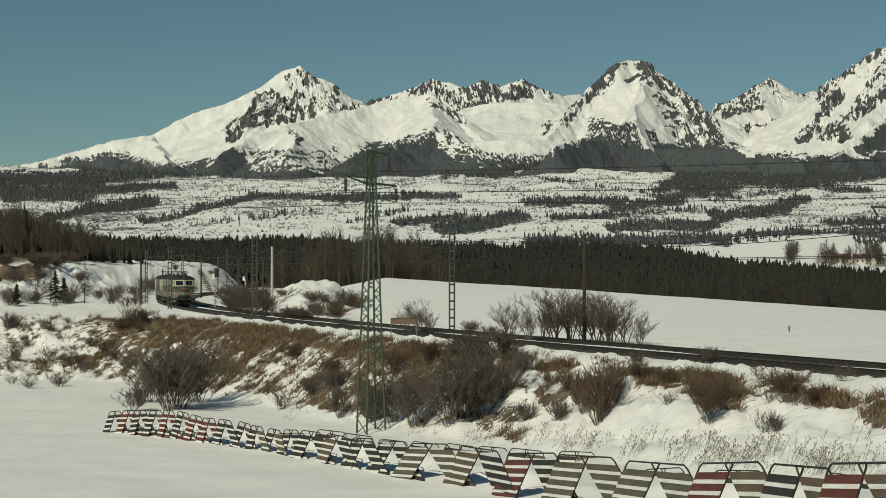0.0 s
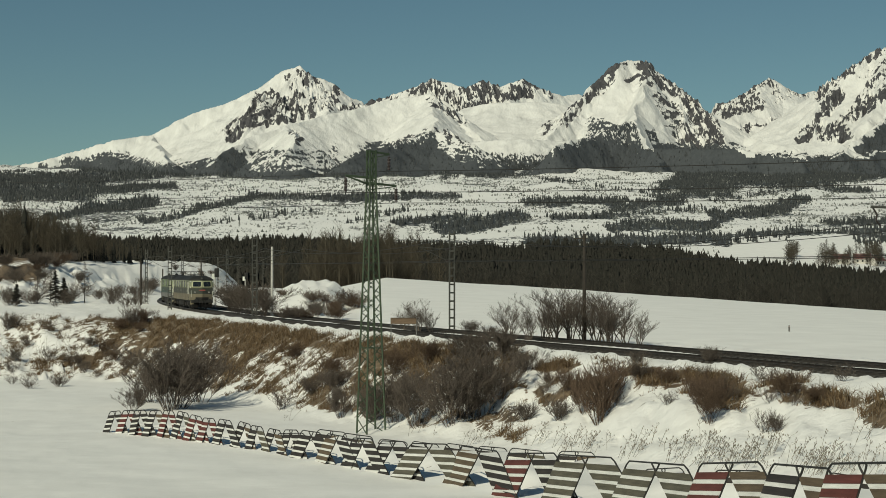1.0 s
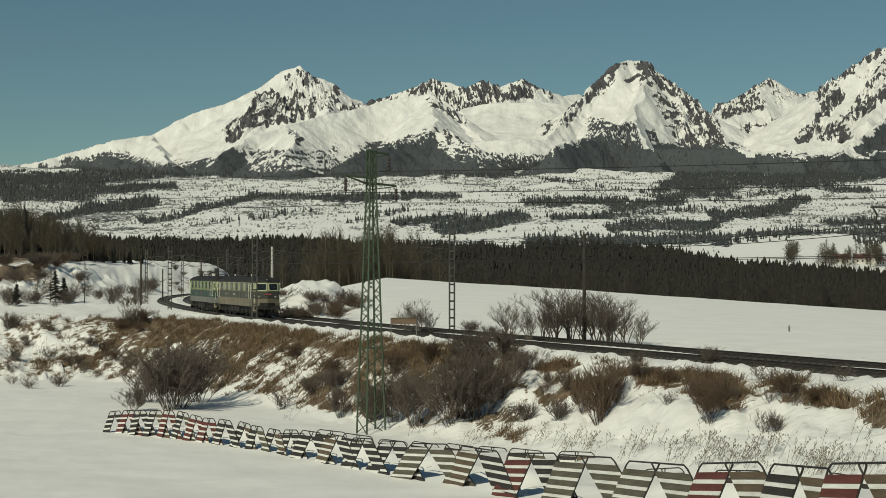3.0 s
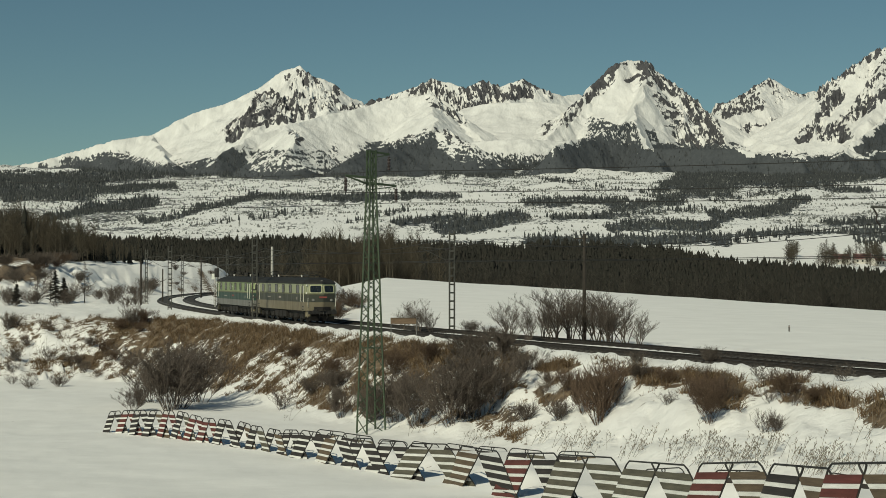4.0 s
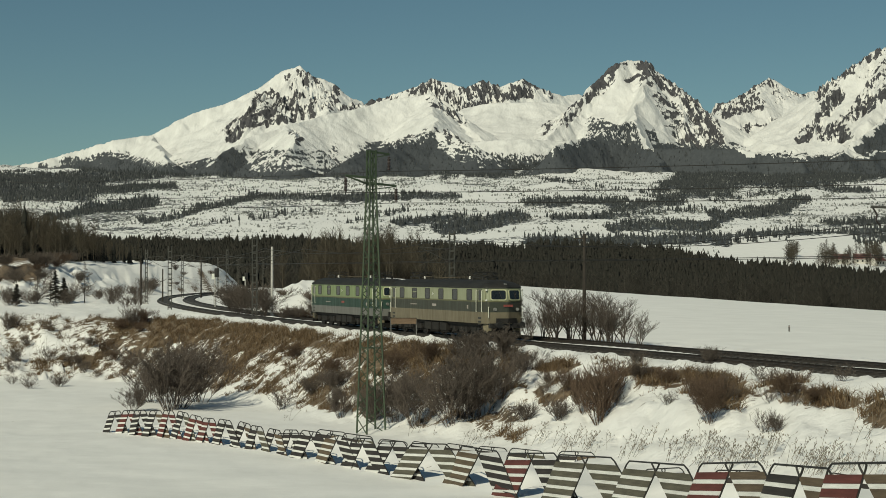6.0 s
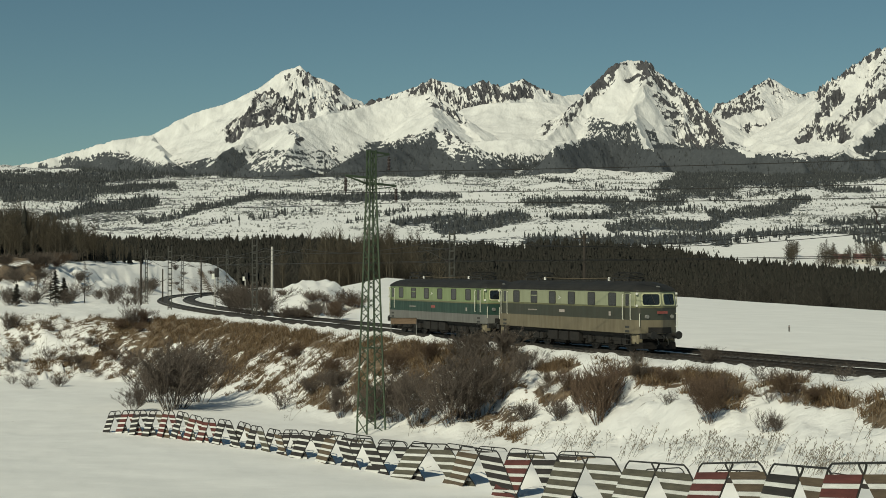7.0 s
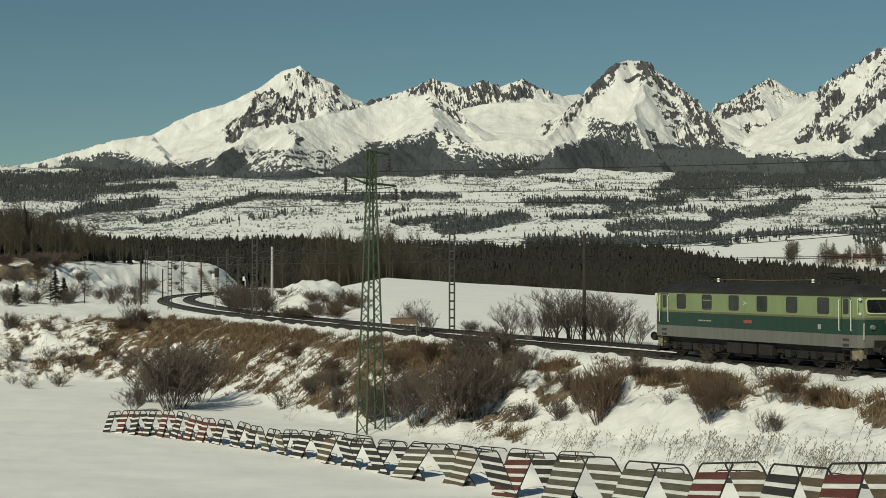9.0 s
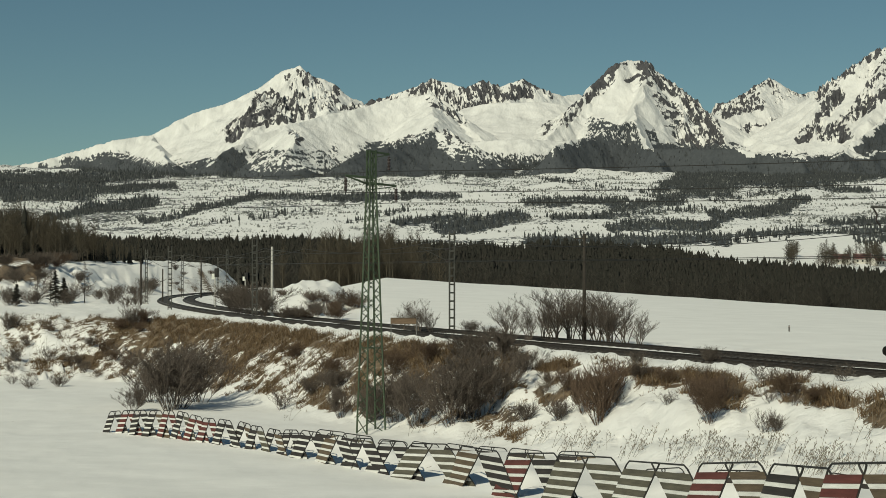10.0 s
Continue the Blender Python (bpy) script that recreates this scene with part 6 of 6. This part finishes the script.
def birch_arrays(seed, limbs=56):
    rs = np.random.RandomState(seed)
    segs = [((0, 0, 0), (0.01, 0, 0.5), 0.008, 0.006), ((0.01, 0, 0.5), (0.0, 0.01, 1.0), 0.006, 0.002)]
    for k in range(limbs):
        z0 = rs.uniform(0.25, 0.9)
        a = rs.uniform(0, 2 * np.pi)
        ln = rs.uniform(0.10, 0.28) * (1.15 - z0)
        p = np.array((0.01, 0, z0))
        q = p + np.array((math.cos(a) * ln, math.sin(a) * ln, ln * rs.uniform(0.7, 1.5)))
        segs.append((tuple(p), tuple(q), 0.0035, 0.002))
        for _ in range(2):
            m = p + (q - p) * rs.uniform(0.3, 0.9)
            segs.append((tuple(m), tuple(m + np.array((rs.normal(0, 0.04), rs.normal(0, 0.04), rs.uniform(0.03, 0.10)))), 0.0022, 0.0018))
    v, f = prisms(segs)
    return v, f


def build_birches():
    rs = np.random.RandomState(44)
    n = 330
    Y = rs.uniform(325, 420, n)
    X = (rs.normal(640, 52, n) - 784) / LENS * Y
    z, _, _ = ground(X, Y)
    scatter("birch_grove", M_BROADLEAF, "bare brownish birch grove before the spruce forest", "trees", np.stack([X, Y, z - 0.3], 1), rs.uniform(9, 15, n), [birch_arrays(i) for i in range(5)], 9, 0.75)
    n = 90
    Y = rs.uniform(318, 360, n)
    X = (rs.uniform(-10, 230, n) - 784) / LENS * Y
    z, _, _ = ground(X, Y)
    behind = plate(X, Y, z)[1] < 466
    X, Y, z, n = X[behind], Y[behind], z[behind], int(behind.sum())
    scatter("birch_grove", M_BROADLEAF, "bare pale-stemmed trees at the edge of the hill wood", "trees", np.stack([X, Y, z - 0.3], 1), rs.uniform(6, 12, n), [birch_arrays(i) for i in range(4)], 10, 1.0)


build_woods()
build_birches()


def mountain_foot():
    p = np.concatenate(FOOT)
    rs = np.random.RandomState(15)
    scatter("mountain_forest", M_HAZECONIFER, "dark spruce forest on the feet of the mountains", "forest", p - np.array([0, 0, 0.5]), rs.uniform(4, 8, len(p)), [conifer_arrays(1, 4, 60 + i) for i in range(3)], 16, 1.2)


mountain_foot()

# ---------- single small trees on the plateau ----------
def small_spruce(px, py, tall, label, seed, sparse=False):
    p = sight(px, py, 150)
    h = tall / LENS * p.y
    rnd = random.Random(seed)
    t = thing("young_larch" if sparse else "young_spruce", label, "tree", pose(*p))
    bm = bmesh.new()
    bar(bm, (0, 0, -0.2), (0.03, 0, h), 0.16, sides=6, w2=0.03)
    part("trunk", bm, M_WOODPOLE, t)
    segs = []
    n = int(60 if sparse else 90)
    for i in range(n):
        z = h * (0.12 + 0.86 * (i + rnd.random()) / n)
        a = rnd.uniform(0, 2 * math.pi)
        ln = (h - z) * (0.30 if sparse else 0.36) * rnd.uniform(0.6, 1.1) + 0.1
        q = Vector((math.cos(a) * ln, math.sin(a) * ln, z + ln * (0.12 if sparse else -0.2)))
        b = Vector((0, 0, z))
        w = 0.035 if sparse else 0.09
        segs.append((tuple(b), tuple(q), w, w * 0.4))
        for k in range(5):
            m = b.lerp(q, rnd.uniform(0.3, 1.0))
            segs.append((tuple(m), tuple(m + Vector((rnd.gauss(0, 0.16), rnd.gauss(0, 0.16), rnd.uniform(-0.12, 0.08))) * (0.6 + ln * 0.4)), w * 0.8, w * 0.3))
    v, f = prisms(segs)
    part("crown", tri_mesh("crown", v, f), M_TWIG if sparse else M_CONIFER, t)


small_spruce(30, 541, 38, "small dark green spruce standing in snow", 1)
small_spruce(98, 535, 56, "small dark spruce among bare shrubs", 2)
small_spruce(113, 535, 44, "small dark spruce among bare shrubs", 3)
small_spruce(150, 536, 74, "slender bare larch standing in snow", 4, True)
small_spruce(66, 538, 48, "slender bare larch standing in snow", 5, True)
small_spruce(90, 534, 56, "slender bare larch standing in snow", 6, True)

# ---------- far houses at the edge of the clearing ----------
M_WALL = worn("pale_house_plaster", (0.5, 0.48, 0.43), (0.62, 0.6, 0.55), 0.6, 0.9)
M_TILES = worn("dull_red_roof_tiles", (0.21, 0.095, 0.09), (0.55, 0.5, 0.48), 0.35, 0.85, spread=(0.52, 0.66))

def house(px, y, w, h, turn, label):
    x = (px - 784) / LENS * y
    t = thing("house", label, "house", pose(x, y, ground_at(x, y) - 0.3, 0, 0, turn))
    d = w * 0.7
    bm = bmesh.new()
    box(bm, -w / 2, w / 2, -d / 2, d / 2, 0, h)
    g = [bm.verts.new(q) for q in ((-w / 2, -d / 2, h), (-w / 2, d / 2, h), (-w / 2, 0, h + d * 0.42), (w / 2, -d / 2, h), (w / 2, d / 2, h), (w / 2, 0, h + d * 0.42))]
    bm.faces.new((g[0], g[2], g[1])); bm.faces.new((g[3], g[4], g[5]))
    part("wall", bm, M_WALL, t)
    bm = bmesh.new()
    for k in (-1, 1):
        q = [bm.verts.new(p) for p in ((-w / 2 - 0.5, k * (d / 2 + 0.5), h - 0.25), (w / 2 + 0.5, k * (d / 2 + 0.5), h - 0.25), (w / 2 + 0.5, 0, h + d * 0.46), (-w / 2 - 0.5, 0, h + d * 0.46))]
        bm.faces.new(q)
    bmesh.ops.solidify(bm, geom=bm.faces[:], thickness=0.2)
    roof = part("roof", bm, M_TILES, t, "dull red tiled roof with snow patches")
    bm = bmesh.new()
    box(bm, w * 0.2, w * 0.2 + 0.7, -0.35, 0.35, h + d * 0.3, h + d * 0.62)
    part("chimney", bm, M_WALL, roof)
    for k in (-0.3, 0.0, 0.3):
        bm = bmesh.new()
        box(bm, k * w - 0.5, k * w + 0.5, -d / 2 - 0.05, -d / 2 + 0.05, h * 0.35, h * 0.75)
        part("window", bm, M_GLASS, t)


house(1488, 905, 9, 3.2, 8, "far pale house with a snow-dusted dull red roof")
house(1526, 915, 9.5, 3.0, -12, "far pale house with a snow-dusted dull red roof")
house(1553, 900, 7, 3.4, 30, "far pale house with a snow-dusted dull red roof")


def far_grove():
    rs = np.random.RandomState(71)
    px = np.concatenate([rs.normal(1403, 6, 22), rs.normal(1466, 9, 26), rs.normal(1545, 14, 30), rs.normal(1505, 25, 16)])
    Y = rs.uniform(850, 980, len(px))
    X = (px - 784) / LENS * Y
    z, _, _ = ground(X, Y)
    scatter("village_trees", M_BROADLEAF, "bare trees around the far houses", "trees", np.stack([X, Y, z - 0.3], 1), rs.uniform(7, 12, len(px)), [birch_arrays(i + 20) for i in range(3)], 19, 1.5)


far_grove()
# ---------- the train ----------
lead_loco = locomotive("dusty dark and pale green electric locomotive leading on the near track", LEAD_LOW, LEAD_MID, LEAD_TOP, 1.92, 2.70, M_PILOT, M_DUST)
rear_loco = locomotive("green and lime electric locomotive with grey skirt, coupled behind another", REAR_LOW, REAR_MID, REAR_TOP, 1.74, 2.56, M_PILOT, M_RED)


def front_at(t):
    """How far back along the line the leading buffers are at t seconds."""
    u = 7.5 - t
    return 18.84 * u - 0.0476 * u * u - 2.6 * max(0.0, (3.0 - t) / 3.0) ** 2


def loco_pose(t, behind):
    s = front_at(t) + behind + LOCO_L / 2
    a, b = on_line(s - 4.9), on_line(s + 4.9)
    c, d = (a + b) / 2, a - b
    return pose(c.x, c.y, c.z, 0, -math.degrees(math.atan2(d.z, d.xy.length)), math.degrees(math.atan2(d.y, d.x)))


def motions():
    for loco, behind in ((lead_loco, 0.0), (rear_loco, LOCO_L)):
        walk(loco, [(i * 0.25, loco_pose(i * 0.25, behind)) for i in range(41)])
        for w in [o for o in loco.children if o.name.startswith("wheelset")]:
            x = w.matrix_basis.translation.x
            rows = []
            for i in range(301):
                t = i / 30
                turn = (front_at(0) - front_at(t)) / 0.625
                rows.append((t, Matrix.Translation((x, 0, 0.625)) @ Matrix.Rotation(turn, 4, "Y")))
            walk(w, rows)


motions()
